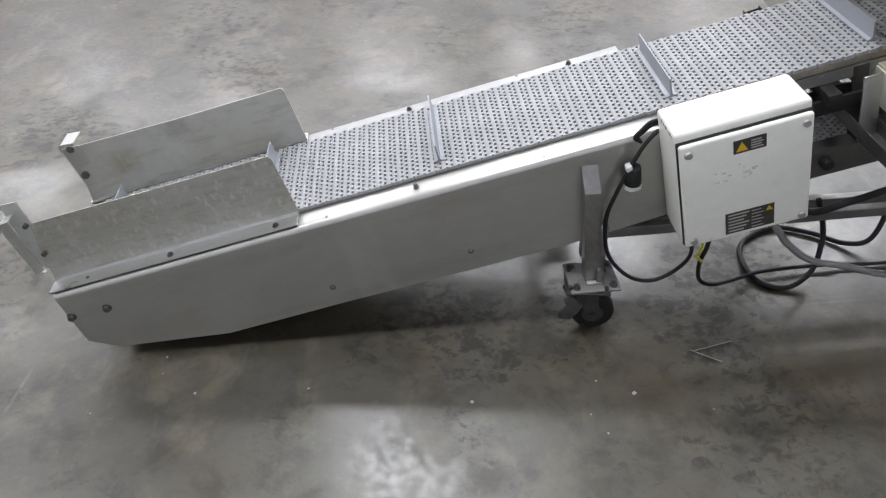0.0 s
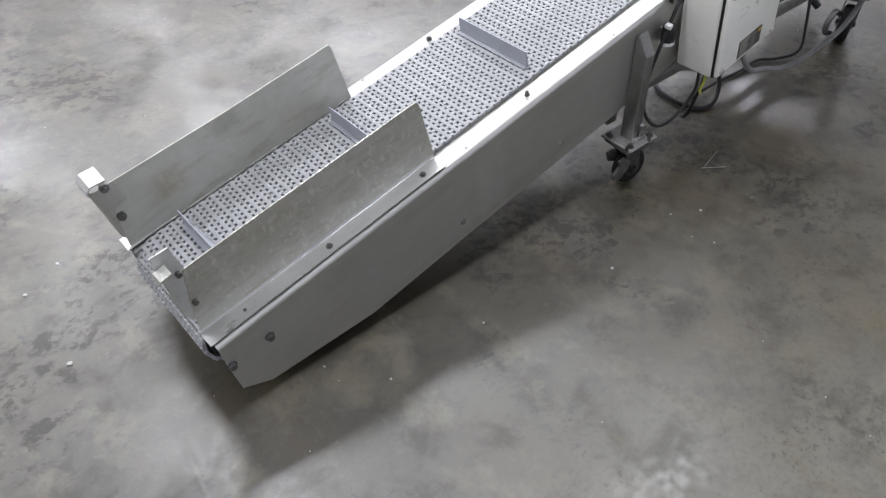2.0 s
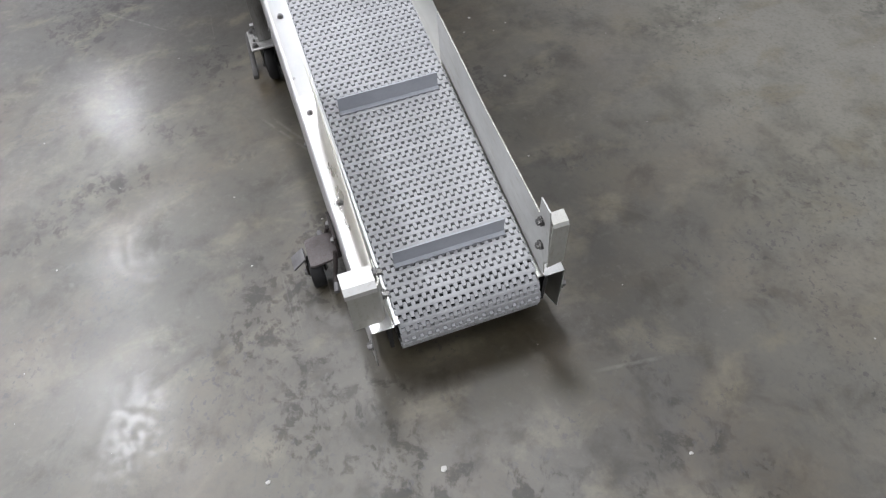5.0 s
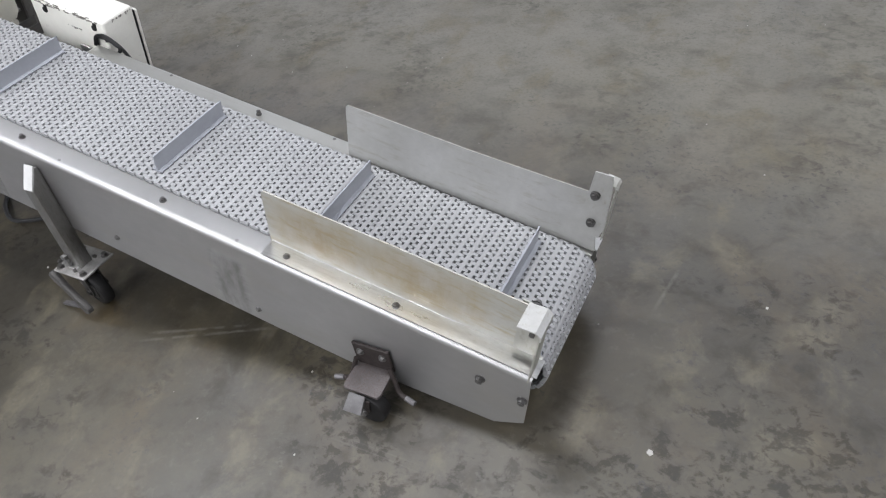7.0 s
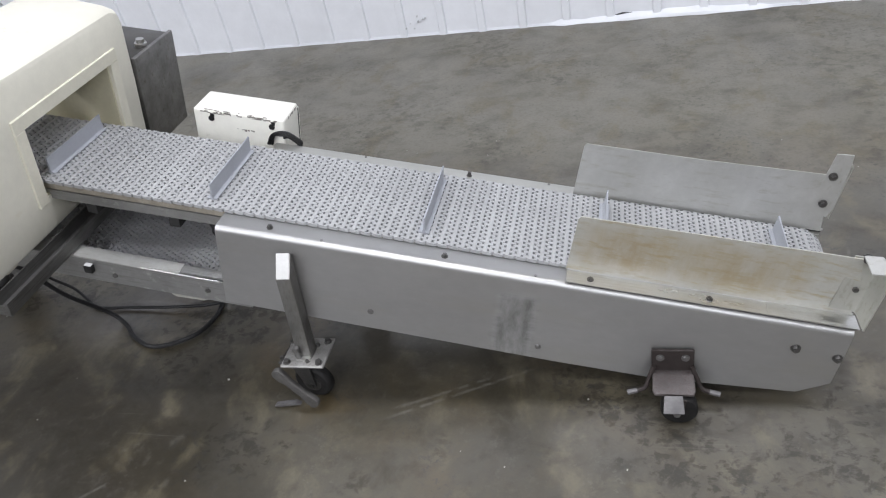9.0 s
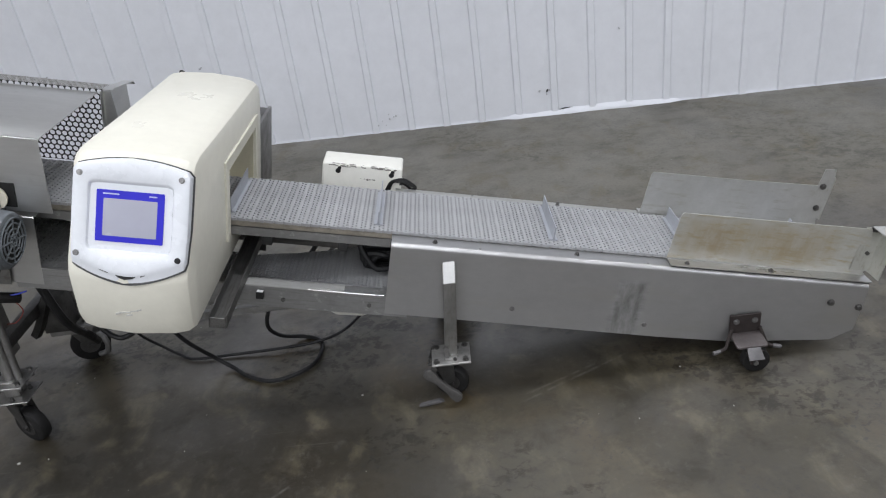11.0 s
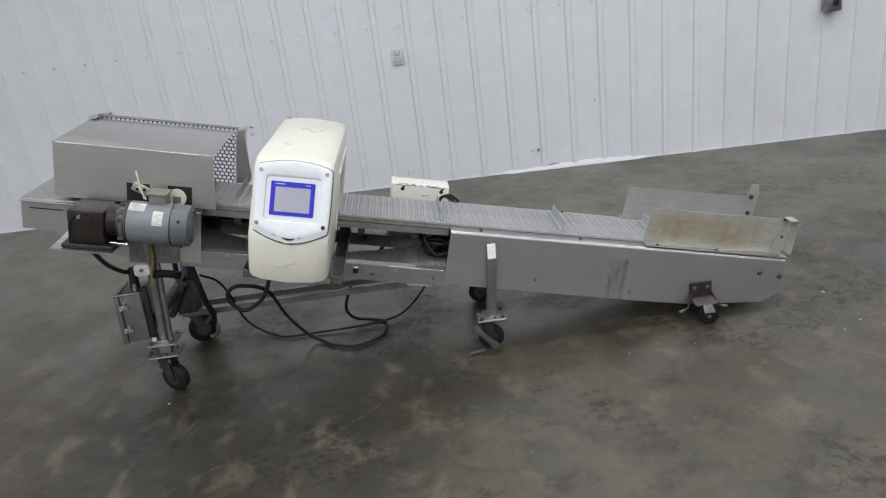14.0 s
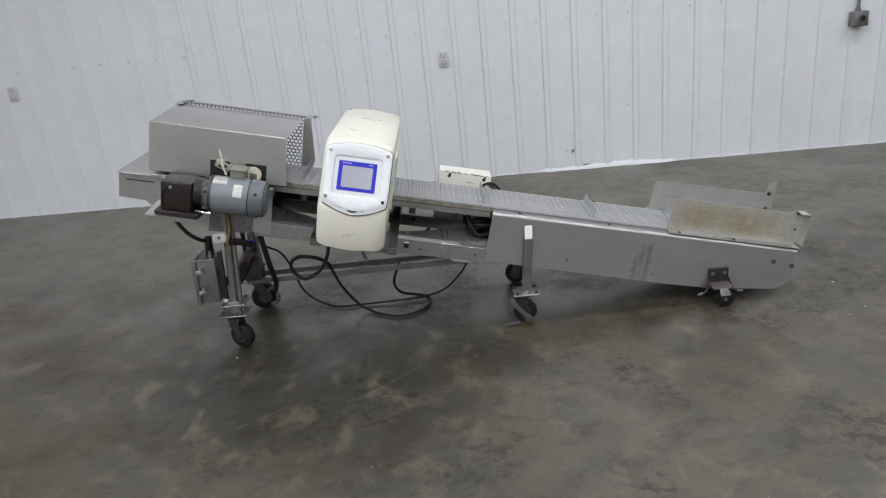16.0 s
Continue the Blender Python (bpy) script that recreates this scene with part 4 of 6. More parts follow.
def belt_row():
    """One moulded row: a flat band, and on both sides hinge fingers that mesh with the next rows' and leave two lines of small openings."""
    bm = bmesh.new()
    th, band = 0.0048, 0.0051
    box(bm, (-band, -HALF + 0.003, -th), (band, HALF - 0.003, th), 0.0016, 2)

    def finger(x0, x1, v, w0, w1):
        # tapered towards the tip, with a rounded back
        lo = [(x0, v - w0), (x0, v + w0), (x1, v + w1), (x1, v - w1)]
        vs = [bm.verts.new((x, y, -th)) for x, y in lo] + [bm.verts.new((x * 0.985, v + (y - v) * 0.86, z)) for (x, y), z in zip(lo, (th * 0.84, th * 0.84, th * 0.70, th * 0.70))]
        for f in ((3, 2, 1, 0), (4, 5, 6, 7), (0, 1, 5, 4), (1, 2, 6, 5), (2, 3, 7, 6), (3, 0, 4, 7)):
            bm.faces.new([vs[i] for i in f])

    n = 18
    step = 2 * (HALF - 0.003) / n
    for k in range(n):
        v = -HALF + 0.003 + (k + 0.5) * step
        # knuckles interlock over the rod; the roots leave a line of openings beside each band
        finger(band - 0.001, 0.0168, v, 0.0053, 0.0042)
        if k < n - 1:
            finger(-band + 0.001, -0.0168, v + step / 2, 0.0053, 0.0042)
    for v in (-HALF + 0.0053, HALF - 0.0053):
        finger(-band + 0.001, -0.0168, v, 0.0023, 0.0020)
    return bm


bm = belt_row()
finish(bm)
row_mesh = bpy.data.meshes.new("belt_link")
bm.to_mesh(row_mesh)
bm.free()
row_mesh.materials.append(BELT)
BASE = ROOT[conv][0].inverted() @ K
for u, w_, a in rows:
    ob = new("belt_link", row_mesh)
    ob.parent = belt
    ob.matrix_basis = BASE @ Matrix.Translation((u, 0, w_)) @ Matrix.Rotation(-(a - math.pi), 4, "Y")


def cleat(u):
    bm = bmesh.new()
    w0, hw = 0.0118, 0.122
    prism(bm, [(u - 0.013, w0), (u - 0.013, w0 + 0.003), (u - 0.004, w0 + 0.005), (u - 0.0022, w0 + 0.012), (u - 0.0016, w0 + 0.046), (u + 0.0016, w0 + 0.046),
               (u + 0.0022, w0 + 0.012), (u + 0.004, w0 + 0.005), (u + 0.013, w0 + 0.003), (u + 0.013, w0)], "v", -hw, hw)
    part("cleat", bm, CLEAT, belt, "upright grey plastic flight")


for u in (1.475, 1.058, 0.613, 0.065, -0.371, -0.802):
    cleat(u)


# ---- casters and legs (upright in the hall) ----
def caster(x, y, yaw, plate_z, r=0.052, width=0.032, name="caster", fork=DULL, wheel=RUBBER, brake=None, plate=0.055, lean=0.035):
    """Swivel caster: top plate, bearing, fork, wheel, axle, and a brake pedal. x, y: where the wheel meets the floor."""
    m = Matrix.Translation((x, y, 0)) @ Matrix.Rotation(radians(yaw), 4, "Z")
    bm = bmesh.new()
    px = -lean
    box(bm, (px - plate, -plate * 0.85, plate_z - 0.006), (px + plate, plate * 0.85, plate_z), 0.0015, 1)
    cyl(bm, (px, 0, plate_z - 0.022), (px, 0, plate_z - 0.006), 0.030, 20)
    for s in (1, -1):
        o = s * (width / 2 + 0.006)
        prism(bm, [(px - 0.028, plate_z - 0.024), (px + 0.030, plate_z - 0.024), (0.016, r + 0.004), (0.010, r - 0.014), (-0.010, r - 0.014), (-0.018, r + 0.006)], "v", o - 0.002, o + 0.002)
    box(bm, (px - 0.028, -width / 2 - 0.008, plate_z - 0.028), (px + 0.030, width / 2 + 0.008, plate_z - 0.023), 0.001, 1)
    bm.transform(m)
    body = part(name, bm, fork, conv, frame=W)
    bm = bmesh.new()
    rings = [(-width / 2, r * 0.86), (-width / 2 + 0.004, r * 0.96), (-width / 4, r), (width / 4, r), (width / 2 - 0.004, r * 0.96), (width / 2, r * 0.86)]
    t = bmesh.new()
    prev = None
    first = None
    for yy, rr in rings:
        ring = [t.verts.new((rr * math.cos(2 * math.pi * k / 32), yy, r + rr * math.sin(2 * math.pi * k / 32))) for k in range(32)]
        if prev:
            for k in range(32):
                t.faces.new((prev[k], prev[(k + 1) % 32], ring[(k + 1) % 32], ring[k]))
        else:
            first = ring
        prev = ring
    t.faces.new(first[::-1])
    t.faces.new(prev)
    merge(bm, t)
    bm.transform(m)
    part("wheel", bm, wheel, body, frame=W)
    bm = bmesh.new()
    cyl(bm, (0, -width / 2 - 0.014, r), (0, width / 2 + 0.014, r), 0.006, 10)
    for s in (1, -1):
        cyl(bm, (0, s * (width / 2 + 0.008), r), (0, s * (width / 2 + 0.014), r), 0.011, 6)
        cyl(bm, (0, s * (width / 2 - 0.003), r), (0, s * (width / 2 + 0.002), r), r * 0.5, 20)
    bm.transform(m)
    part("axle", bm, fork, body, frame=W)
    if brake:
        bm = bmesh.new()
        brake(bm)
        bm.transform(m)
        part("brake_pedal", bm, LEVER, body, frame=W)
    for dx in (-0.8, 0.8):
        for dy in (-0.62, 0.62):
            bm = bmesh.new()
            bolt(bm, (px + dx * plate, dy * plate, plate_z), (0, 0, 1), 0.006, 0.012, 0.009)
            bm.transform(m)
            part("bolt", bm, BOLT, body, frame=W)
    return body


def lobed_bar(bm, a, b, half, lobe, thick):
    """A cast bar with a rounded lobe at each end, from a to b, standing across y."""
    a, b = Vector(a), Vector(b)
    d = (b - a).normalized()
    n = Vector((0, 1, 0)) - d * d.y
    n.normalize()
    c = n.cross(d)
    t = bmesh.new()
    L = (b - a).length
    prof = [(-lobe * 0.9, -lobe * 0.4), (-lobe * 0.4, -lobe), (lobe * 0.7, -lobe), (L * 0.3, -half), (L * 0.7, -half), (L - lobe * 0.7, -lobe), (L + lobe * 0.4, -lobe), (L + lobe * 0.9, -lobe * 0.4),
            (L + lobe * 0.9, lobe * 0.4), (L + lobe * 0.4, lobe), (L - lobe * 0.7, lobe), (L * 0.7, half), (L * 0.3, half), (lobe * 0.7, lobe), (-lobe * 0.4, lobe), (-lobe * 0.9, lobe * 0.4)]
    prism(t, prof, "w", -thick / 2, thick / 2, 0.003)
    m = Matrix((d, c, n)).transposed().to_4x4()
    m.translation = a
    merge(bm, t, m)


def crossed_brake(body):
    """Two-armed foot lever across the wheel, and a thin worn release strap."""
    bm = bmesh.new()
    lobed_bar(bm, (0.500, 0.284, 0.128), (0.419, 0.296, 0.034), 0.011, 0.017, 0.018)
    part("brake_lever", bm, LEVER, body, "dark cast foot lever", W)
    bm = bmesh.new()
    prism(bm, [(0.462, 0.018), (0.476, 0.026), (0.540, 0.013), (0.546, 0.007), (0.520, 0.008)], "v", 0.282, 0.296, 0.001)
    part("release_strap", bm, PEDAL, body, "thin worn release strap", W)


def post_leg(x, y, inner, plate_z):
    """Square tube welded to the side panel, leaning a little, mitred at its top, with a bolted foot plate."""
    s = 1 if y > 0 else -1

    def leaning(bm):
        for v in bm.verts:
            v.co.x -= 0.095 * max(0.0, v.co.z - plate_z)
        return bm

    v0, v1 = inner, inner + s * 0.042
    mid = (v0 + v1) / 2 - s * 0.004
    bm = bmesh.new()
    prism(bm, [(v0, 0.480), (v0 + s * 0.010, 0.486), (v1, 0.432), (v1, plate_z), (v0, plate_z)], "u", x - 0.020, x + 0.020, 0.003)
    leg = part("leg", leaning(bm), LEG_STEEL, conv, frame=W)
    bm = bmesh.new()
    prism(bm, [(v0 + s * 0.010, 0.4890), (v1 + s * 0.0005, 0.4345), (v1 + s * 0.0010, 0.4335), (v0 + s * 0.0105, 0.4880)], "u", x - 0.017, x + 0.017)
    # pale on the one leg only: the highlight on its mitre is painted
    part("mitre_cap", leaning(bm), GREY_CAP if s > 0 else LEG_STEEL, leg, frame=W)
    bm = bmesh.new()
    box(bm, (x - 0.062, mid - 0.056, plate_z - 0.0005), (x + 0.062, mid + 0.054, plate_z + 0.007), 0.002, 1)
    part("foot_plate", bm, FOOT_STEEL, leg, frame=W)
    for dx in (-0.046, 0.046):
        for dy in (-0.040, 0.039):
            bm = bmesh.new()
            cyl(bm, (x + dx, mid + dy, plate_z + 0.0065), (x + dx, mid + dy, plate_z + 0.0085), 0.0105, 14)
            cyl(bm, (x + dx, mid + dy, plate_z + 0.0085), (x + dx, mid + dy, plate_z + 0.0165), 0.0078, 6)
            part("plate_bolt", bm, BOLT, leg, frame=W)
    bm = bmesh.new()
    box(bm, (x - 0.020, v1 - s * 0.004, plate_z + 0.0065), (x + 0.020, v1 + s * 0.010, plate_z + 0.016), 0.003)
    part("weld_bead", bm, STEEL_BRIGHT, leg, frame=W)
    bm = bmesh.new()
    box(bm, (x + 0.004, v1 - s * 0.002, plate_z + 0.015), (x + 0.018, v1 + s * 0.010, plate_z + 0.040), 0.002)
    cyl(bm, (x + 0.011, v1, plate_z + 0.048), (x + 0.011, v1 + s * 0.012, plate_z + 0.048), 0.009, 6)
    part("weld_lug", bm, DULL, leg, frame=W)
    return leg


def side_brake(bm):
    """A dark two-lobed brake lever beside the wheel."""
    prism(bm, [(0.028, 0.092), (0.050, 0.118), (0.078, 0.112), (0.070, 0.092), (0.092, 0.066), (0.086, 0.046), (0.058, 0.044), (0.040, 0.066)], "v", 0.020, 0.032, 0.003)
    prism(bm, [(0.028, 0.092), (0.050, 0.118), (0.078, 0.112), (0.066, 0.080), (0.040, 0.070)], "v", -0.030, -0.020, 0.003)


PLZ = 0.150
post_leg(0.4235, 0.23, VS, PLZ)
crossed_brake(caster(0.432, 0.232, 172, PLZ, 0.056, 0.034, "caster", FORK, RUBBER, None, 0.050, 0.014))
post_leg(0.4235, -0.23, -VS, PLZ)
caster(0.430, -0.246, 172, PLZ, 0.056, 0.036, "caster", FORK, RUBBER, side_brake, 0.055, -0.02)

# small brown swivel caster bolted to the side panel at the loading end
def low_caster():
    x, y = -0.520, 0.284
    bm = bmesh.new()
    box(bm, (x - 0.049, VS + 0.001, 0.100), (x + 0.049, VS + 0.009, 0.170), 0.002, 1)
    body = part("caster", bm, RUST, conv, "small rusty brown brake caster", W)
    for s in (-1, 1):
        bm = bmesh.new()
        tube(bm, [(x + s * 0.044, VS + 0.014, 0.122), (x + s * 0.056, VS + 0.022, 0.088), (x + s * 0.066, VS + 0.030, 0.064), (x + s * 0.090, VS + 0.034, 0.054)], 0.0058, 8)
        part("brace", bm, RUST, body, frame=W)
        bm = bmesh.new()
        tube(bm, [(x + s * 0.084, VS + 0.033, 0.056), (x + s * 0.108, VS + 0.037, 0.052)], 0.0068, 8, 2)
        part("brace_tip", bm, PEDAL, body, "worn bare tip", W)
        bm = bmesh.new()
        bolt(bm, (x + s * 0.029, VS + 0.009, 0.146), (0, 1, 0), 0.007, 0.004, 0.010)
        part("bolt", bm, DULL, body, frame=W)
    bm = bmesh.new()
    prism(bm, [(x - 0.047, VS + 0.008), (x + 0.047, VS + 0.008), (x + 0.049, VS + 0.070), (x + 0.044, VS + 0.080), (x - 0.044, VS + 0.080), (x - 0.049, VS + 0.070)], "w", 0.097, 0.105, 0.002)
    for v in bm.verts:
        v.co.z -= 0.10 * (v.co.y - VS)
    part("top_plate", bm, WORN_RUST, body, "worn brown top plate", W)
    bm = bmesh.new()
    cyl(bm, (x, VS + 0.046, 0.082), (x, VS + 0.046, 0.095), 0.028, 20)
    for s in (-1, 1):
        prism(bm, [(x - 0.028, 0.086), (x + 0.026, 0.086), (x + 0.008, 0.036), (x - 0.012, 0.032), (x - 0.020, 0.046)], "v", y - 0.002 + s * 0.021 - 0.002, y - 0.002 + s * 0.021 + 0.002)
    part("fork", bm, RUST, body, frame=W)
    bm = bmesh.new()
    cyl(bm, (x - 0.012, y - 0.018, 0.043), (x - 0.012, y + 0.016, 0.043), 0.043, 32, None, 0.006)
    part("wheel", bm, RUBBER, body, frame=W)
    bm = bmesh.new()
    cyl(bm, (x - 0.006, y - 0.030, 0.043), (x - 0.006, y + 0.028, 0.043), 0.008, 8)
    part("axle", bm, DULL, body, frame=W)
    bm = bmesh.new()
    t = bmesh.new()
    prism(t, [(-0.021, -0.020), (0.021, -0.020), (0.024, 0.022), (-0.024, 0.022)], "w", -0.003, 0.003, 0.002)
    merge(bm, t, Matrix.Translation((x + 0.002, y + 0.032, 0.086)) @ Matrix.Rotation(radians(-36), 4, "X"))
    part("brake_pedal", bm, PEDAL, body, "worn grey brake pedal", W)


low_caster()

# drive end legs: round tubes with clamp plates
def drive_leg(y, cap):
    """A leaning pair of tubes with a slotted strip, clamped to two foot plates."""
    x, base = 1.851, 0.245

    def at(z, dx=0.0):
        return (x + dx - 0.092 * (z - base), y, z)

    bm = bmesh.new()
    cyl(bm, at(base), at(0.70), 0.0185, 24)
    leg = part("leg", bm, LEG_STEEL, conv, frame=W)
    bm = bmesh.new()
    cyl(bm, at(base, -0.029), at(0.60, -0.029), 0.0115, 16)
    part("side_tube", bm, DULL, leg, frame=W)
    bm = bmesh.new()
    for z0, z1 in ((0.262, 0.505),):
        a, b = at(z0, 0.036), at(z1, 0.046)
        t = bmesh.new()
        box(t, (-0.010, -0.010, 0), (0.010, 0.010, z1 - z0), 0.002)
        merge(bm, t, Matrix.Translation(a) @ Matrix.Rotation(math.atan2(b[0] - a[0], z1 - z0), 4, "Y"))
    part("slot_bar", bm, GASKET, leg, "black strip beside the tube", W)
    bm = bmesh.new()
    box(bm, (x + 0.026, y + 0.010, 0.250), (x + 0.044, y + 0.020, 0.266), 0.002)
    part("stop_block", bm, OUTLET, leg, "small pale stop block", W)
    if cap:
        bm = bmesh.new()
        c = (1.845, 0.590)
        prism(bm, [(c[0] + a, c[1] + b) for a, b in ((-0.034, -0.016), (-0.031, 0.016), (-0.024, 0.023), (0.024, 0.023), (0.031, 0.016), (0.034, -0.016), (0.022, -0.027), (-0.022, -0.027))], "v", y + 0.014, y + 0.040, 0.004)
        knob = part("clamp_cap", bm, GREY_CAP, leg, "light grey clamp cap", W)
        bm = bmesh.new()
        cyl(bm, (c[0], y + 0.039, c[1] + 0.002), (c[0], y + 0.046, c[1] + 0.002), 0.008, 6)
        part("cap_bolt", bm, DULL, knob, frame=W)
    for z, h, dy in ((0.238, 0.007, 0.0), (0.184, 0.006, 0.004)):
        bm = bmesh.new()
        box(bm, (x - 0.064, y - 0.054 + dy, z), (x + 0.060, y + 0.058 + dy, z + h), 0.002, 1)
        part("foot_plate", bm, LEG_STEEL, leg, frame=W)
    bm = bmesh.new()
    box(bm, (x - 0.026, y - 0.022, 0.189), (x + 0.024, y + 0.026, 0.239), 0.003)
    part("stem", bm, LEG_STEEL, leg, frame=W)
    bm = bmesh.new()
    box(bm, (x - 0.024, y + 0.018, 0.2445), (x + 0.024, y + 0.030, 0.252), 0.003)
    part("weld_bead", bm, STEEL_BRIGHT, leg, frame=W)
    for dx in (-0.046, 0.042):
        for dy in (-0.038, 0.042):
            bm = bmesh.new()
            cyl(bm, (x + dx, y + dy, 0.222), (x + dx, y + dy, 0.256), 0.0075, 6)
            part("bolt", bm, BOLT, leg, frame=W)
    return leg


def stub_brake(bm):
    prism(bm, [(-0.070, 0.110), (-0.052, 0.126), (-0.028, 0.108), (-0.040, 0.098)], "v", -0.018, 0.018, 0.002)


drive_leg(0.212, True)
caster(1.842, 0.222, 155, 0.188, 0.064, 0.042, "caster", FORK, RUBBER, stub_brake, 0.055, 0.026)
drive_leg(-0.215, False)
caster(1.828, -0.232, 200, 0.188, 0.072, 0.046, "caster", FORK, RUBBER, None, 0.055, 0.03)
bm = bmesh.new()
tube(bm, [(1.80, -0.205, 0.11), (1.765, -0.20, 0.125), (1.745, -0.195, 0.085), (1.755, -0.195, 0.045), (1.79, -0.20, 0.03)], 0.011, 8)
part("brake_loop", bm, DULL, conv, frame=W)

# leg cross members and low stretcher
bm = bmesh.new()
box(bm, (1.775, -0.150, 0.232), (1.865, -0.060, 0.362), 0.004)
part("cross_block", bm, FORK, conv, "dark square tube stub between the drive legs", W)
bm = bmesh.new()
box(bm, (1.838, -0.21, 0.325), (1.878, 0.20, 0.365), 0.004)
part("leg_crossbar", bm, FORK, conv, frame=W)
for y, z in ((-0.155, 0.236), (-0.085, 0.222)):
    bm = bmesh.new()
    box(bm, (0.43, y - 0.012, z - 0.014), (1.86, y + 0.012, z + 0.014), 0.002, 1)
    part("stretcher", bm, LEG_STEEL, conv, frame=W)
bm = bmesh.new()
tube(bm, [(1.80, -0.05, 0.385), (1.86, -0.05, 0.28), (1.895, -0.05, 0.235)], 0.018, 4, 2)
part("brace", bm, FORK, conv, frame=W)
for y in (-0.24, -0.16):
    bm = bmesh.new()
    box(bm, (0.41, y, 0.16), (0.45, y + 0.02, 0.32), 0.002)
    part("stretcher_bracket", bm, DULL, conv, frame=W)

# transverse channels that carry the detector
for u in (1.022, 1.358):
    bm = bmesh.new()
    sheet(bm, [(u - 0.024, -0.139), (u - 0.024, -0.178), (u + 0.024, -0.178), (u + 0.024, -0.139)], "v", -0.36, 0.455, 0.003)
    box(bm, (u - 0.024, 0.452, -0.178), (u + 0.024, 0.455, -0.146), 0.001, 1)
    part("detector_channel", bm, CHANNEL_STEEL, conv, "open dull steel channel under the detector")
    for sgn in (-1,):
        bm = bmesh.new()
        box(bm, (u - 0.018, sgn * 0.150 - 0.0025, -0.262), (u + 0.018, sgn * 0.150 + 0.0025, -0.022), 0.001, 1)
        part("channel_strap", bm, DARK_STEEL, conv)

# ---- drive hood ----
hood = thing("drive_hood", "brushed stainless guard hood with perforated rear plate over the drive", "machine guard", (1.853, 0.0, 0.0))
bm = bmesh.new()
prism(bm, [(1.539, 0.004), (1.551, 0.222), (2.161, 0.227), (2.167, 0.004)], "v", 0.2125, 0.2155)
part("front_panel", bm, HOOD_STEEL, hood)
bm = bmesh.new()
sheet(bm, [(0.2155, 0.216), (0.2150, 0.224), (0.2080, 0.2285), (-0.205, 0.238)], "u", 1.549, 2.163, 0.002)
part("top_panel", bm, HOOD_STEEL, hood)
bm = bmesh.new()
box(bm, (1.55, 0.2085, 0.2245), (2.163, 0.2175, 0.2300), 0.003)
part("folded_edge", bm, STEEL_BRIGHT, hood, "bright rounded front fold")
bm = bmesh.new()
prism(bm, [(0.211, 0.004), (0.211, 0.222), (-0.203, 0.236), (-0.203, 0.004)], "u", 2.159, 2.162)
part("end_panel", bm, HOOD_STEEL, hood)
bm = bmesh.new()
prism(bm, [(1.535, -0.002), (1.535, 0.242), (1.509, 0.250), (1.469, 0.030), (1.483, -0.002)], "v", -0.2055, -0.2085)
box(bm, (1.531, -0.2085, -0.002), (1.539, -0.195, 0.242))
part("rear_wing", bm, HOOD_STEEL, hood)
bm = bmesh.new()
sheet(bm, [(-0.215, 0.232), (-0.208, 0.246), (-0.160, 0.244)], "u", 2.133, 2.168, 0.003)
part("corner_clip", bm, STEEL, hood)


def perforated(u0, u1, w0, w1, v):
    bm = bmesh.new()
    px, py = 0.0196, 0.0170
    rows_ = int((w1 - w0) / py)
    cols = int((u1 - u0) / px)
    for j in range(rows_):
        for i in range(cols):
            cx = u0 + px * (i + 0.25 + 0.5 * (j % 2))
            cy = w0 + py * (j + 0.5)
            rect = [(cx + px / 2, cy), (cx + px / 2, cy + py / 2), (cx, cy + py / 2), (cx - px / 2, cy + py / 2), (cx - px / 2, cy), (cx - px / 2, cy - py / 2), (cx, cy - py / 2), (cx + px / 2, cy - py / 2)]
            o = [bm.verts.new((a, v, b)) for a, b in rect]
            q = [bm.verts.new((cx + 0.0086 * math.cos(k * math.pi / 4), v, cy + 0.0084 * math.sin(k * math.pi / 4))) for k in range(8)]
            for k in range(8):
                bm.faces.new((o[k], o[(k + 1) % 8], q[(k + 1) % 8], q[k]))
    return bm


# upright run near-black, folded top pale: one sheet, shade and light put into the colours
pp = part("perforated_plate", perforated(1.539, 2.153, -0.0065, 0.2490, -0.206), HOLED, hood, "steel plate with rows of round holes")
sol = pp.modifiers.new("thickness", "SOLIDIFY")
sol.thickness = 0.002
def perforated_top(u0, u1, a, b):
    """The same holed sheet folded back over the rear: from a to b in (v, w)."""
    bm = perforated(u0, u1, 0.0, math.hypot(b[0] - a[0], b[1] - a[1]), 0.0)
    d = Vector((0, b[0] - a[0], b[1] - a[1])).normalized()
    for v in bm.verts:
        v.co = Vector((v.co.x, a[0], a[1])) + d * v.co.z
    return bm


pt = part("perforated_flange", perforated_top(1.545, 2.153, (-0.208, 0.2480), (-0.296, 0.238)), FOOT_STEEL, hood, "holed sheet folded back over the rear")
sol = pt.modifiers.new("thickness", "SOLIDIFY")
sol.thickness = 0.002
for u, du in ((1.533, 0.0), (2.158, 0.004)):
    bm = bmesh.new()
    prism(bm, [(-0.2088, 0.000), (-0.2088, 0.246), (-0.225, 0.250), (-0.398, 0.226), (-0.408, 0.214), (-0.455, 0.02), (-0.455, 0.0)], "u", u, u + 0.003)
    sheet(bm, [(-0.2088, 0.2465), (-0.225, 0.2505), (-0.398, 0.2265), (-0.408, 0.2145)], "u", u - (0.030 if du == 0 else 0.009), u, 0.002)
    part("end_cheek", bm, HOOD_STEEL, hood)
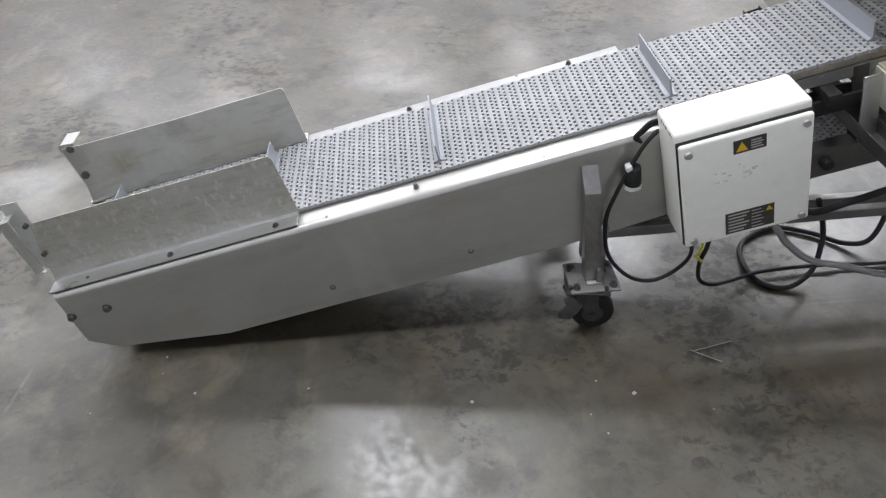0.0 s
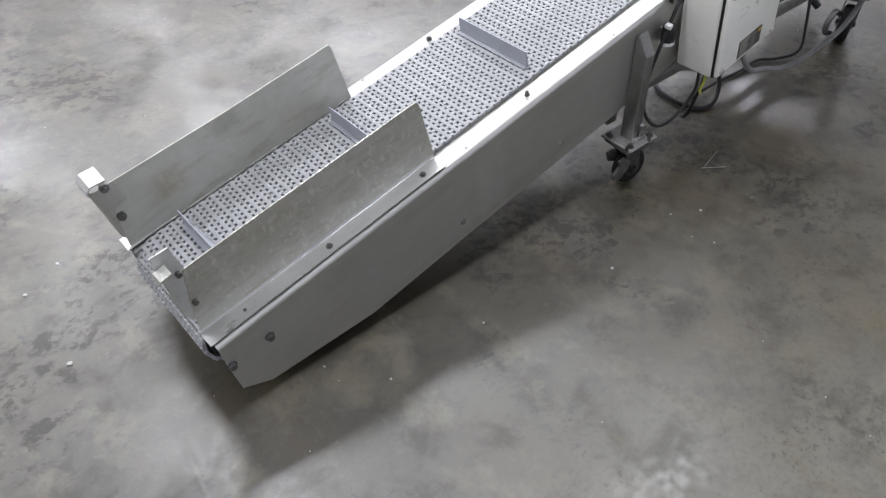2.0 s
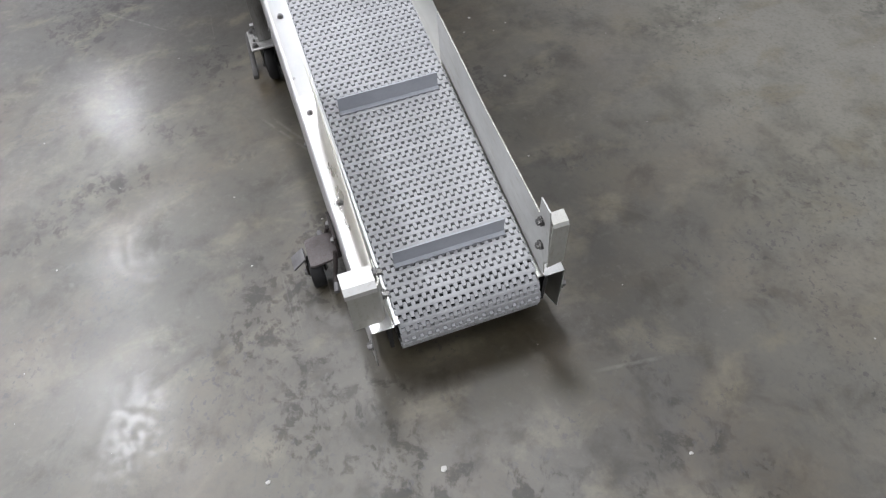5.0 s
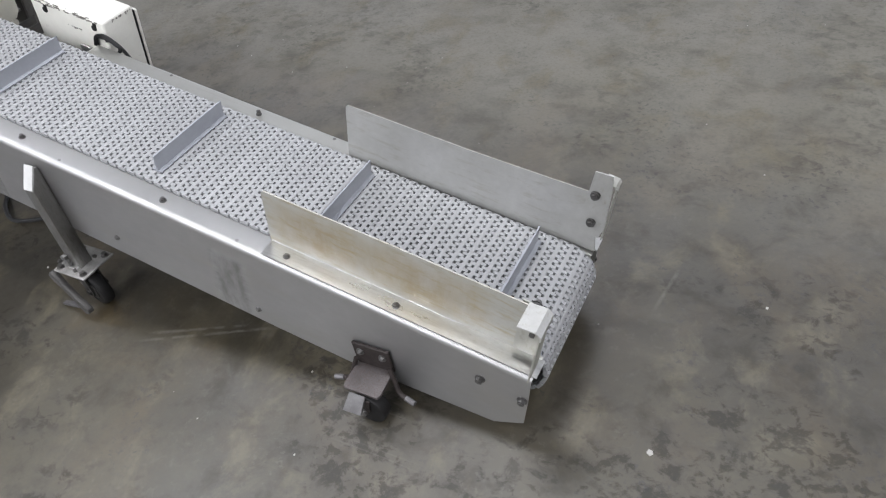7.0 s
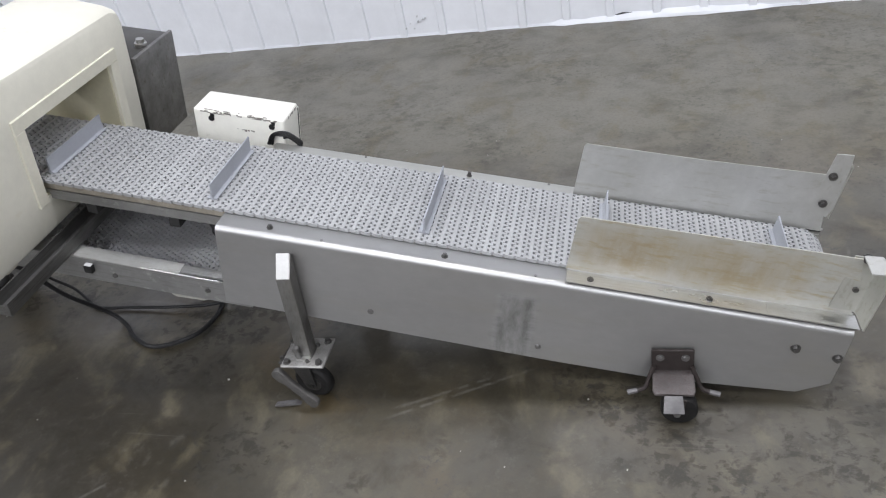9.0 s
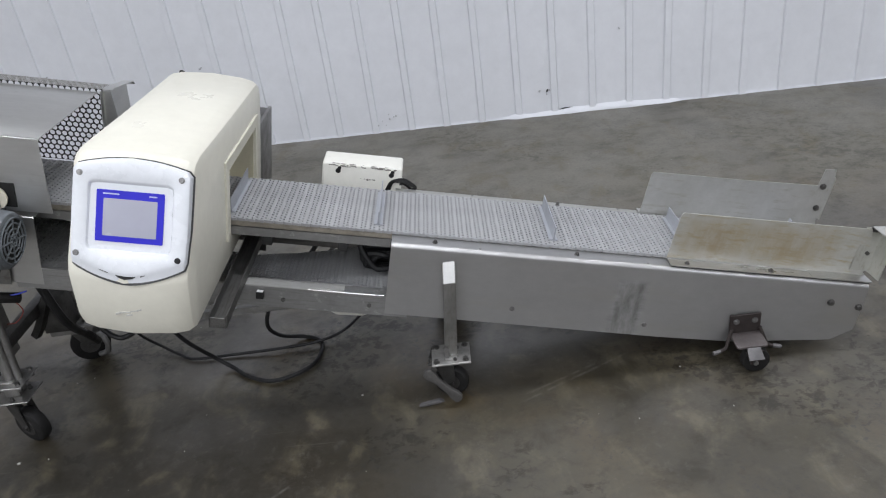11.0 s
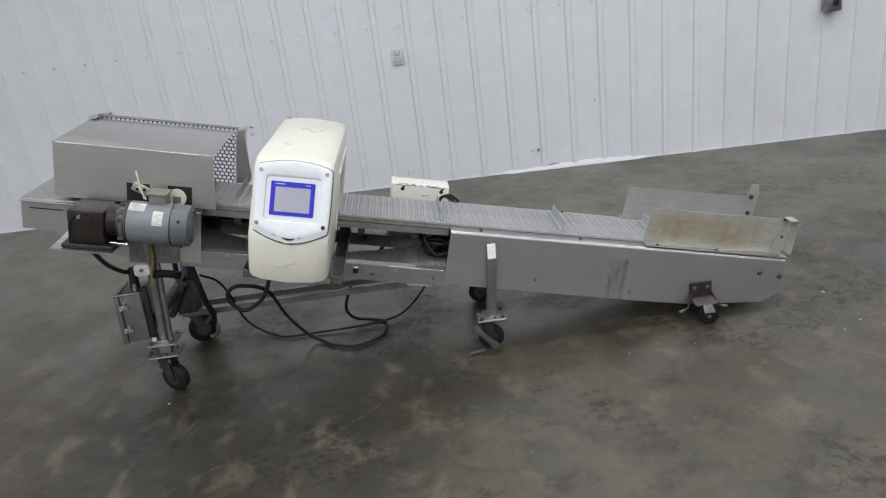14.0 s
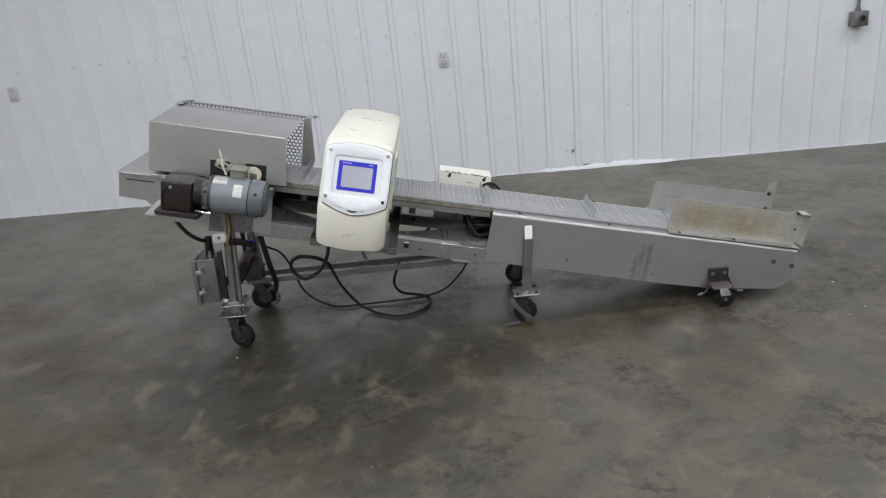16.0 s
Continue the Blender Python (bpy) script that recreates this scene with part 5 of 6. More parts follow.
# dark openings behind the motor, lever switch, cream disc
for u0, u1, w0, w1 in ((1.798, 1.888, 0.010, 0.088), (1.633, 1.728, 0.016, 0.090)):
    bm = bmesh.new()
    box(bm, (u0, 0.2160, w0), (u1, 0.2175, w1), 0.0005, 1)
    part("dark_opening", bm, GASKET, hood, "black opening in the front panel")
bm = bmesh.new()
t = bmesh.new()
cyl(t, (0, 0.222, 0), (0, 0.228, 0), 0.036, 32)
merge(bm, t, Matrix.Translation((1.689, 0, 0.045)))
part("cream_disc", bm, CREAM_DISC, hood, "cream plastic disc")
bm = bmesh.new()
box(bm, (1.673, 0.2285, 0.018), (1.705, 0.2310, 0.050), 0.002)
part("disc_window", bm, CONDUIT, hood)
bm = bmesh.new()
t = bmesh.new()
box(t, (-0.034, 0.219, -0.018), (0.034, 0.238, 0.018), 0.004)
merge(bm, t, Matrix.Translation((1.828, 0, 0.070)) @ Matrix.Rotation(radians(-24), 4, "Y"))
part("lever_base", bm, GUARD_SCRATCHED, hood, "dirty bent switch bracket")
for du in (-0.016, 0.012):
    bm = bmesh.new()
    cyl(bm, (1.828 + du, 0.2375, 0.070), (1.828 + du, 0.2395, 0.070), 0.006, 10)
    part("lever_hole", bm, GASKET, hood)
bm = bmesh.new()
tube(bm, [(1.841, 0.246, 0.145), (1.826, 0.246, 0.085), (1.811, 0.246, 0.035)], 0.0034, 8, 2)
tube(bm, [(1.833, 0.244, 0.085), (1.819, 0.244, 0.055), (1.805, 0.244, 0.032)], 0.003, 8, 2)
part("lever", bm, CREAM_DISC, hood, "cream lever rod")

# ---- gear motor ----
gm = thing("gear_motor", "grey electric motor on a brown cast gearbox beside the belt drive", "motor", (1.843, 0.31, -0.15))
MV, MW = 0.312, -0.040
bm = bmesh.new()
cyl(bm, (1.673, MV, MW), (1.842, MV, MW), 0.083, 48, None, 0.004)
body = part("motor_body", bm, MOTOR, gm)
bm = bmesh.new()
cyl(bm, (1.611, MV, MW), (1.677, MV, MW), 0.080, 48, 0.088, 0.010)
fan = part("fan_cover", bm, FAN_COVER, gm)
bm = bmesh.new()
cyl(bm, (1.6095, MV, MW), (1.6112, MV, MW), 0.066, 40)
part("fan_opening", bm, GASKET, fan, "dark opening behind the grille")
bm = bmesh.new()
for r_ in (0.018, 0.034, 0.050, 0.065):
    tube(bm, [(1.6085, MV + r_ * math.cos(a * math.pi / 12), MW + r_ * math.sin(a * math.pi / 12)) for a in range(25)], 0.0028, 6, 1, 0, False)
for a in range(8):
    q = (math.cos(a * math.pi / 4 + 0.2), math.sin(a * math.pi / 4 + 0.2))
    tube(bm, [(1.6085, MV + 0.006 * q[0], MW + 0.006 * q[1]), (1.6085, MV + 0.065 * q[0], MW + 0.065 * q[1])], 0.003, 6, 1, 0, False)
part("fan_grille", bm, FAN_COVER, fan, "grey ringed grille")
for k in range(6):
    a = radians(-10 + 20 * k)
    bm = bmesh.new()
    cyl(bm, (1.668, MV + 0.0840 * math.cos(a), MW + 0.0840 * math.sin(a)), (1.668, MV + 0.0885 * math.cos(a), MW + 0.0885 * math.sin(a)), 0.0042, 8)
    part("cover_rivet", bm, BELL, fan)
bm = bmesh.new()
cyl(bm, (1.6765, MV, MW), (1.6785, MV, MW), 0.0865, 48)
part("seam_ring", bm, GASKET, gm)
bm = bmesh.new()
cyl(bm, (1.8405, MV, MW), (1.8435, MV, MW), 0.0845, 48)
part("seam_ring", bm, GASKET, gm)
bm = bmesh.new()
cyl(bm, (1.842, MV, MW), (1.880, MV, MW), 0.081, 40, 0.072, 0.004)
for k in range(4):
    a = math.pi / 4 + k * math.pi / 2
    box(bm, (1.856, MV + 0.068 * math.cos(a) - 0.012, MW + 0.068 * math.sin(a) - 0.012), (1.880, MV + 0.068 * math.cos(a) + 0.012, MW + 0.068 * math.sin(a) + 0.012), 0.004)
part("flange_bell", bm, BELL, gm)
for u in (1.8515, 1.8740):
    bm = bmesh.new()
    cyl(bm, (u - 0.0025, MV, MW), (u + 0.0025, MV, MW), 0.0825 if u < 1.86 else 0.0765, 40, None, 0.001)
    part("clamp_band", bm, FORK, gm, "dark dirty band round the bell")
for k in range(5):
    a = radians(20 + 26 * k)
    bm = bmesh.new()
    cyl(bm, (1.862, MV + 0.072 * math.cos(a), MW + 0.072 * math.sin(a)), (1.862, MV + 0.081 * math.cos(a), MW + 0.081 * math.sin(a)), 0.008, 10)
    part("bell_opening", bm, GASKET, gm)
bm = bmesh.new()
for k in range(4):
    a = 0.5 + k * math.pi / 2
    cyl(bm, (1.623, MV + 0.070 * math.cos(a), MW + 0.070 * math.sin(a)), (1.617, MV + 0.070 * math.cos(a), MW + 0.070 * math.sin(a)), 0.006, 6)
    cyl(bm, (1.643, MV + 0.084 * math.cos(a), MW + 0.084 * math.sin(a)), (1.643, MV + 0.088 * math.cos(a), MW + 0.088 * math.sin(a)), 0.007, 10)
part("cover_screws", bm, GASKET, gm)
bm = bmesh.new()
box(bm, (1.708, MV - 0.060, 0.030), (1.773, MV + 0.010, 0.082), 0.006)
box(bm, (1.702, MV - 0.066, 0.078), (1.779, MV + 0.016, 0.086), 0.003)
part("terminal_box", bm, CONDUIT, gm)


def sticker(u0, u1, a0, a1, r):
    bm = bmesh.new()
    n = 8
    for k in range(n):
        q = [radians(a0 + (a1 - a0) * (k + j) / n) for j in (0, 1)]
        vs = [bm.verts.new((u, MV + r * math.cos(a), MW + r * math.sin(a))) for a in q for u in (u0, u1)]
        bm.faces.new((vs[0], vs[1], vs[3], vs[2]))
    return bm


for nm, args, mm in (("name_plate", (1.776, 1.836, 50, 80, 0.0838), PLATE), ("paper_label", (1.704, 1.742, 14, 54, 0.0838), PAPER)):
    o = part(nm, sticker(*args), mm, gm)
    s_ = o.modifiers.new("thickness", "SOLIDIFY")
    s_.thickness, s_.offset = 0.0008, 1.0
# print on both labels as plain bars
for u0, u1, a0, a1 in [(1.781, 1.831 - 0.011 * (k % 2), 53 + 4.6 * k, 54.5 + 4.6 * k) for k in range(5)] + [(1.709 + 0.007 * (k % 2), 1.737 - 0.006 * (k % 3), 18 + 6 * k, 19.6 + 6 * k) for k in range(5)]:
    o = part("print_bar", sticker(u0, u1, a0, a1, 0.0848), STICKER_INK, gm)
    s_ = o.modifiers.new("thickness", "SOLIDIFY")
    s_.thickness, s_.offset = 0.0003, 1.0
bm = bmesh.new()
box(bm, (1.922, 0.240, -0.118), (2.056, 0.386, 0.012), 0.005, 2)
cyl(bm, (1.876, MV, MW), (1.918, MV, MW), 0.060, 32, 0.066)
gear = part("gearbox", bm, CAST, gm, "dark brown cast iron gearbox")
bm = bmesh.new()
line = [(1.921 + 0.0, -0.100)] + [(1.921 + 0.0, -0.045)] + arc(1.981, -0.055, 0.060, 170, 10, 10) + [(2.041, -0.100)]
for a, b in zip(line, line[1:]):
    tube(bm, [(a[0] + 0.008, 0.386, a[1]), (b[0] + 0.008, 0.386, b[1])], 0.005, 6, 1, 0, False)
part("cast_rib", bm, CAST, gear)
bm = bmesh.new()
cyl(bm, (2.010, 0.385, -0.010), (2.010, 0.396, -0.010), 0.0105, 16, 0.007)
part("oil_plug", bm, STEEL_BRIGHT, gear)
bm = bmesh.new()
box(bm, (1.883, 0.225, -0.136), (2.078, 0.405, -0.118), 0.004, 1)
part("gearbox_foot", bm, CAST, gear)
bm = bmesh.new()
prism(bm, [(1.873, 0.205), (2.123, 0.205), (2.113, 0.425), (1.888, 0.425)], "w", -0.1405, -0.1365)
part("mounting_plate", bm, STEEL_BRIGHT, gm)
bm = bmesh.new()
cyl(bm, (1.843, 0.355, -0.122), (1.913, 0.355, -0.122), 0.008, 10)
part("drain_pipe", bm, STEEL_BRIGHT, gm)
bm = bmesh.new()
prism(bm, [(1.690, -0.245), (1.888, -0.258), (1.883, -0.06), (1.685, -0.06)], "v", 0.2165, 0.2195)
part("backing_plate", bm, CHANNEL_STEEL, gm)

# ---- metal detector head ----
det = thing("metal_detector", "cream enamelled metal detector head around the belt with a touch display", "metal detector", (1.20, 0.10, -0.14))
U0, U1 = 1.053, 1.348
SECTION = [(-0.318, -0.135), (-0.334, -0.115), (-0.336, 0.06), (-0.330, 0.255), (-0.318, 0.285), (-0.285, 0.300), (0.10, 0.305), (0.42, 0.312), (0.462, 0.306), (0.480, 0.290),
           (0.532, 0.165), (0.578, 0.055), (0.582, 0.030), (0.560, -0.100), (0.545, -0.128), (0.520, -0.138), (0.20, -0.138)]


def detector_body():
    bm = bmesh.new()
    cv, cw = 0.12, 0.09
    prof = [(0.0, 0.020), (0.006, 0.008), (0.018, 0.002), (0.05, 0.0), (0.151, 0.0)]
    us = [(U0 + a, b) for a, b in prof] + [(U1 - a, b) for a, b in reversed(prof[:-1])]
    rings = []
    for u, ins in us:
        ring = []
        x = (u - U0) / (U1 - U0) * 2 - 1
        crown = 0.016 * (1 - x * x)
        for v, w_ in SECTION:
            sv, sw = (1 if v > cv else -1), (1 if w_ > cw else -1)
            vv = v - sv * ins * min(1, abs(v - cv) / 0.25) + (0.016 * (1 - x * x) if v > 0.45 and w_ < 0.1 else 0)
            ww = w_ - sw * ins * min(1, abs(w_ - cw) / 0.12) + (crown if w_ > 0.25 else -crown * 0.7 if w_ < -0.12 else 0)
            ring.append(bm.verts.new((u, vv, ww)))
        rings.append(ring)
    n = len(SECTION)
    for a, b in zip(rings, rings[1:]):
        for k in range(n):
            bm.faces.new((a[k], a[(k + 1) % n], b[(k + 1) % n], b[k]))
    bm.faces.new(rings[0][::-1])
    bm.faces.new(rings[-1])
    return bm


AV0, AV1, AW0, AW1 = -0.214, 0.168, -0.034, 0.168
body = part("housing", detector_body(), CREAM, det, angle=28)
cutter = bpy.data.meshes.new("aperture")
bm = bmesh.new()
box(bm, (0.9, AV0, AW0), (1.6, AV1, AW1))
bm.transform(ROOT[det][0].inverted() @ K)
bm.to_mesh(cutter)
bm.free()
cut_ob = bpy.data.objects.new("aperture_cut", cutter)
scene.collection.objects.link(cut_ob)
cut_ob.matrix_world = ROOT[det][0]
mod = body.modifiers.new("aperture", "BOOLEAN")
mod.operation, mod.object, mod.solver = "DIFFERENCE", cut_ob, "EXACT"
bpy.context.view_layer.update()
cut_mesh = bpy.data.meshes.new_from_object(body.evaluated_get(bpy.context.evaluated_depsgraph_get()))
body.modifiers.clear()
body.data = cut_mesh
bpy.data.objects.remove(cut_ob)

bm = bmesh.new()
tk = 0.006
box(bm, (U0 + 0.004, AV0, AW0), (U1 - 0.004, AV0 + tk, AW1))
box(bm, (U0 + 0.004, AV1 - tk, AW0), (U1 - 0.004, AV1, AW1))
box(bm, (U0 + 0.004, AV0 + tk, AW1 - tk), (U1 - 0.004, AV1 - tk, AW1))
box(bm, (U0 + 0.004, AV0 + tk, AW0), (U1 - 0.004, AV1 - tk, AW0 + tk))
part("aperture_liner", bm, LINER, det)
for uu, d in ((U0, -1), (U1, 1)):
    bm = bmesh.new()
    a, b = sorted((uu - d * 0.002, uu + d * 0.006))
    o = 0.036
    for lo, hi in (((AV0 - o, AW1), (AV1 + o, AW1 + o)), ((AV0 - o, AW0 - 0.012), (AV0, AW1)), ((AV1, AW0 - 0.012), (AV1 + o, AW1))):
        box(bm, (a, lo[0], lo[1]), (b, hi[0], hi[1]), 0.0015, 1)
    part("aperture_trim", bm, TRIM, det)

# display panel on the sloped front
PA, PB = Vector((0, 0.517, 0.280)), Vector((0, 0.589, 0.101))
down = (PB - PA).normalized()
out = Vector((0, -down.z, down.y))
if out.y < 0:
    out = -out
PM = Matrix(((-1, 0, 0, 0), (0, down.y, out.y, 0), (0, down.z, out.z, 0), (0, 0, 0, 1)))
PM = Matrix.Translation(Vector((1.196, (PA.y + PB.y) / 2, (PA.z + PB.z) / 2)) - out * 0.028) @ PM
# panel coordinates: x to the reader's right, y down the slope, z out


def panel_outline(g=0.0):
    hw, top, bot = 0.137 + g, -0.115 - g, 0.118 + g
    pts = []
    for k in range(13):
        x = -1 + 2 * k / 12
        pts.append((x * hw, top - 0.023 * (1 - x * x)))
    pts.append((hw + 0.001, 0.02))
    for k in range(15):
        x = 1 - 2 * k / 14
        pts.append((x * (hw - 0.002), bot + 0.046 * (1 - abs(x) ** 1.7)))
    pts.append((-hw - 0.001, 0.02))
    return pts


def slab(poly, z0, z1, bevel=0.0):
    bm = bmesh.new()
    prism(bm, poly, "w", z0, z1)
    if bevel:
        es = [e for e in bm.edges if len(e.link_faces) == 2 and abs(e.verts[0].co.z - z1) < 1e-6 and abs(e.verts[1].co.z - z1) < 1e-6]
        bmesh.ops.bevel(bm, geom=es, offset=bevel, segments=3, affect="EDGES", profile=0.5)
    bm.transform(PM)
    return bm


def rounded(x0, y0, x1, y1, r, n=5):
    return arc(x1 - r, y1 - r, r, 0, 90, n) + arc(x0 + r, y1 - r, r, 90, 180, n) + arc(x0 + r, y0 + r, r, 180, 270, n) + arc(x1 - r, y0 + r, r, 270, 360, n)


def radial(poly, n=72):
    """Points of an outline round its middle at even angles."""
    pts = []
    m = len(poly)
    for k in range(n):
        a = 2 * math.pi * (k + 0.5) / n
        dx, dy = math.cos(a), math.sin(a)
        best = None
        for i in range(m):
            (x0, y0), (x1, y1) = poly[i], poly[(i + 1) % m]
            den = dx * (y1 - y0) - dy * (x1 - x0)
            if abs(den) < 1e-12:
                continue
            r = (x0 * (y1 - y0) - y0 * (x1 - x0)) / den
            q = (x0 * dy - y0 * dx) / den
            if r > 0 and -1e-9 <= q <= 1 + 1e-9 and (best is None or r > best):
                best = r
        pts.append((dx * best, dy * best))
    return pts


def panel_gasket():
    """Thin black seal that follows the casing round the panel."""
    bm = bmesh.new()
    rings = []
    for top in (False, True):
        ring = []
        for x, y in radial(panel_outline(0.0026)):
            z = (y + 0.14) / 0.30 * 0.0095 - (max(0.0, abs(x) - 0.120) / 0.015) ** 2 * 0.008 + 0.0012
            ring.append(bm.verts.new((x, y + (0.0015 if y > 0.1 else 0.0), z if top else z - 0.030)))
        rings.append(ring)
    for k in range(72):
        bm.faces.new((rings[0][k], rings[0][(k + 1) % 72], rings[1][(k + 1) % 72], rings[1][k]))
    inner = [bm.verts.new((v.co.x * 0.93, v.co.y * 0.93, v.co.z - 0.002)) for v in rings[1]]
    for k in range(72):
        bm.faces.new((rings[1][k], rings[1][(k + 1) % 72], inner[(k + 1) % 72], inner[k]))
    bm.transform(PM)
    return bm


part("panel_gasket", panel_gasket(), SEAL, det)


def dished_panel():
    """White moulding: rounded rim, and a shallow dish that holds the display."""
    bm = bmesh.new()
    rings = []
    for poly, z in ((panel_outline(), -0.040), (panel_outline(), 0.0095), (panel_outline(-0.0015), 0.0135), (panel_outline(-0.005), 0.0156), (panel_outline(-0.014), 0.0164),
                    (rounded(-0.103, -0.085, 0.103, 0.090, 0.014), 0.0164), (rounded(-0.100, -0.081, 0.100, 0.087, 0.013), 0.0148), (rounded(-0.097, -0.076, 0.097, 0.084, 0.011), 0.0086)):
        lip = 0.014 if 0.0100 < z and len(poly) > 24 else 0.0
        rings.append([bm.verts.new((x, y - lip * min(1.0, max(0.0, (y - 0.085) / 0.05)), z)) for x, y in radial(poly)])
    for a, b in zip(rings, rings[1:]):
        for k in range(72):
            bm.faces.new((a[k], a[(k + 1) % 72], b[(k + 1) % 72], b[k]))
    bm.faces.new(rings[-1])
    bm.transform(PM)
    return bm


panel = part("front_panel", dished_panel(), PANEL, det, "white moulded display surround", angle=32)
part("display_frame", slab(rounded(-0.081, -0.060, 0.078, 0.064, 0.003), 0.0080, 0.0104), BLUE, panel, "blue printed display frame")
part("display", slab(rounded(-0.064, -0.040, 0.062, 0.050, 0.002), 0.0100, 0.0112), DISPLAY, panel, "grey touch display glass")
for x0, x1 in ((-0.066, -0.028), (0.042, 0.060)):
    bm = bmesh.new()
    prism(bm, [(x0, -0.0525), (x1, -0.0525), (x1, -0.0495), (x0, -0.0495)], "w", 0.0103, 0.0108)
    bm.transform(PM)
    part("print_bar", bm, PALE_INK, panel)
for x, y in ((-0.120, -0.096), (0.117, -0.097), (-0.121, 0.096), (0.117, 0.097)):
    bm = bmesh.new()
    cyl(bm, (x, y, 0.0150), (x, y, 0.0185), 0.0078, 16, 0.0070)
    cyl(bm, (x, y, 0.0180), (x, y, 0.0215), 0.0050, 6)
    bm.transform(PM)
    part("panel_screw", bm, DULL if (x, y) != (0.117, 0.097) else GASKET, panel)
# scuffs on lower lip and chin
bm = bmesh.new()
t = bmesh.new()
for poly in ([(-0.030, 0.141), (0.000, 0.146), (0.022, 0.142), (0.014, 0.150), (-0.006, 0.154), (-0.022, 0.149)], [(-0.078, 0.122), (-0.060, 0.131), (-0.044, 0.137), (-0.046, 0.140), (-0.064, 0.134)],
             [(0.030, 0.141), (0.044, 0.136), (0.042, 0.140), (0.032, 0.145)]):
    t = bmesh.new()
    prism(t, poly, "w", 0.0040, 0.0150)
    merge(bm, t)
bm.transform(PM)
part("lip_scuff", bm, GASKET, panel, "dark rubbed scuff")
bm = bmesh.new()
for u, w_, du in ((1.215, -0.061, 0.030), (1.192, -0.055, 0.020), (1.180, -0.051, 0.012), (1.232, -0.066, 0.012), (1.205, -0.068, 0.014)):
    prism(bm, [(u - du / 2, w_ - 0.0015), (u + du / 2, w_ - 0.0045), (u + du / 2, w_ - 0.001), (u - du / 2, w_ + 0.0025)], "v", 0.570, 0.5832)
tagged(part("chin_scuff", bm, SCUFF, det), "grey rubbed scuff marks", "", "", "stuff")
for u in (1.10, 1.33):
    for v in (0.30, -0.29):
        bm = bmesh.new()
        box(bm, (u - 0.018, v, -0.160), (u + 0.018, v + 0.045, -0.130), 0.004)
        part("mounting_foot", bm, TRIM, det)
bm = bmesh.new()
cyl(bm, (1.32, -0.325, 0.27), (1.32, -0.350, 0.29), 0.010, 12)
part("rear_lug", bm, GASKET, det)

# ---- stainless supply box behind the detector ----
ps = thing("supply_box", "dark stainless supply box with a round gland behind the detector", "electrical box", (1.16, -0.46, -0.2))
bm = bmesh.new()
box(bm, (1.077, -0.585, -0.190), (1.290, -0.360, 0.118), 0.006)
body = part("body", bm, DARK_STEEL, ps)
bm = bmesh.new()
box(bm, (1.064, -0.592, -0.195), (1.077, -0.355, 0.122), 0.003)
part("lid_seam", bm, DULL, ps)
bm = bmesh.new()
cyl(bm, (1.098, -0.455, 0.117), (1.098, -0.455, 0.130), 0.019, 20)
cyl(bm, (1.098, -0.455, 0.128), (1.098, -0.455, 0.142), 0.013, 8)
part("gland", bm, STEEL_BRIGHT, ps)
bm = bmesh.new()
cyl(bm, (1.13, -0.3605, 0.085), (1.13, -0.354, 0.085), 0.010, 16)
part("hole_plug", bm, GASKET, ps)
bm = bmesh.new()
box(bm, (1.10, -0.36, -0.14), (1.16, -0.205, -0.132))
part("bracket", bm, DULL, ps)

# ---- white control box on the other side ----
cb = thing("control_box", "white enamelled steel control box with two dark warning labels", "control box", (0.70, -0.30, -0.23))
B0, B1, BW0, BW1 = 0.549, 0.826, -0.238, 0.062
bm = bmesh.new()
box(bm, (B0, -0.341, BW0), (B1, -0.226, BW1), 0.008, 3)
body = part("body", bm, BOX_WHITE, cb)
bm = bmesh.new()
box(bm, (B0 + 0.002, -0.348, BW0 + 0.004), (B1 - 0.002, -0.340, BW1 - 0.018), 0.002, 1)
part("seam", bm, GASKET, cb)
bm = bmesh.new()
box(bm, (B0 + 0.004, -0.360, BW0 + 0.006), (B1 - 0.004, -0.3455, BW1 - 0.020), 0.006, 3)
door = part("door", bm, BOX_WHITE, cb)
for u, w_ in ((B0 + 0.022, BW1 - 0.042), (B1 - 0.020, BW1 - 0.040), (B0 + 0.022, BW0 + 0.022), (B1 - 0.020, BW0 + 0.020)):
    bm = bmesh.new()
    cyl(bm, (u, -0.359, w_), (u, -0.365, w_), 0.009, 16, 0.0075)
    part("door_screw", bm, STEEL, door)
bm = bmesh.new()
box(bm, (0.661, -0.3612, -0.007), (0.727, -0.3598, 0.025))
lab = part("warning_label", bm, LABEL_DARK, door, "dark label with a yellow triangle")
bm = bmesh.new()
prism(bm, [(0.666, -0.002), (0.690, -0.002), (0.678, 0.020)], "v", -0.3618, -0.3611)
part("triangle", bm, LABEL_YELLOW, lab)
bm = bmesh.new()
for k in range(4):
    box(bm, (0.696, -0.3617, -0.002 + k * 0.006), (0.721 - 0.004 * (k % 2), -0.3611, 0.001 + k * 0.006))
part("print_bars", bm, LABEL_INK, lab)
bm = bmesh.new()
rnd = random.Random(8)
for k in range(14):
    u, w_ = 0.63 + rnd.gauss(0.03, 0.03), -0.062 + rnd.gauss(0, 0.010)
    box(bm, (u, -0.3610, w_), (u + rnd.uniform(0.003, 0.016), -0.3598, w_ + rnd.uniform(0.001, 0.003)))
tagged(part("door_scuffs", bm, SCUFF, door), "faint grey rubbed marks", "", "", "stuff")
bm = bmesh.new()
box(bm, (0.641, -0.3612, -0.220), (0.746, -0.3598, -0.162))
lab = part("rating_label", bm, LABEL_DARK, door, "dark rating label with pale print")
bm = bmesh.new()
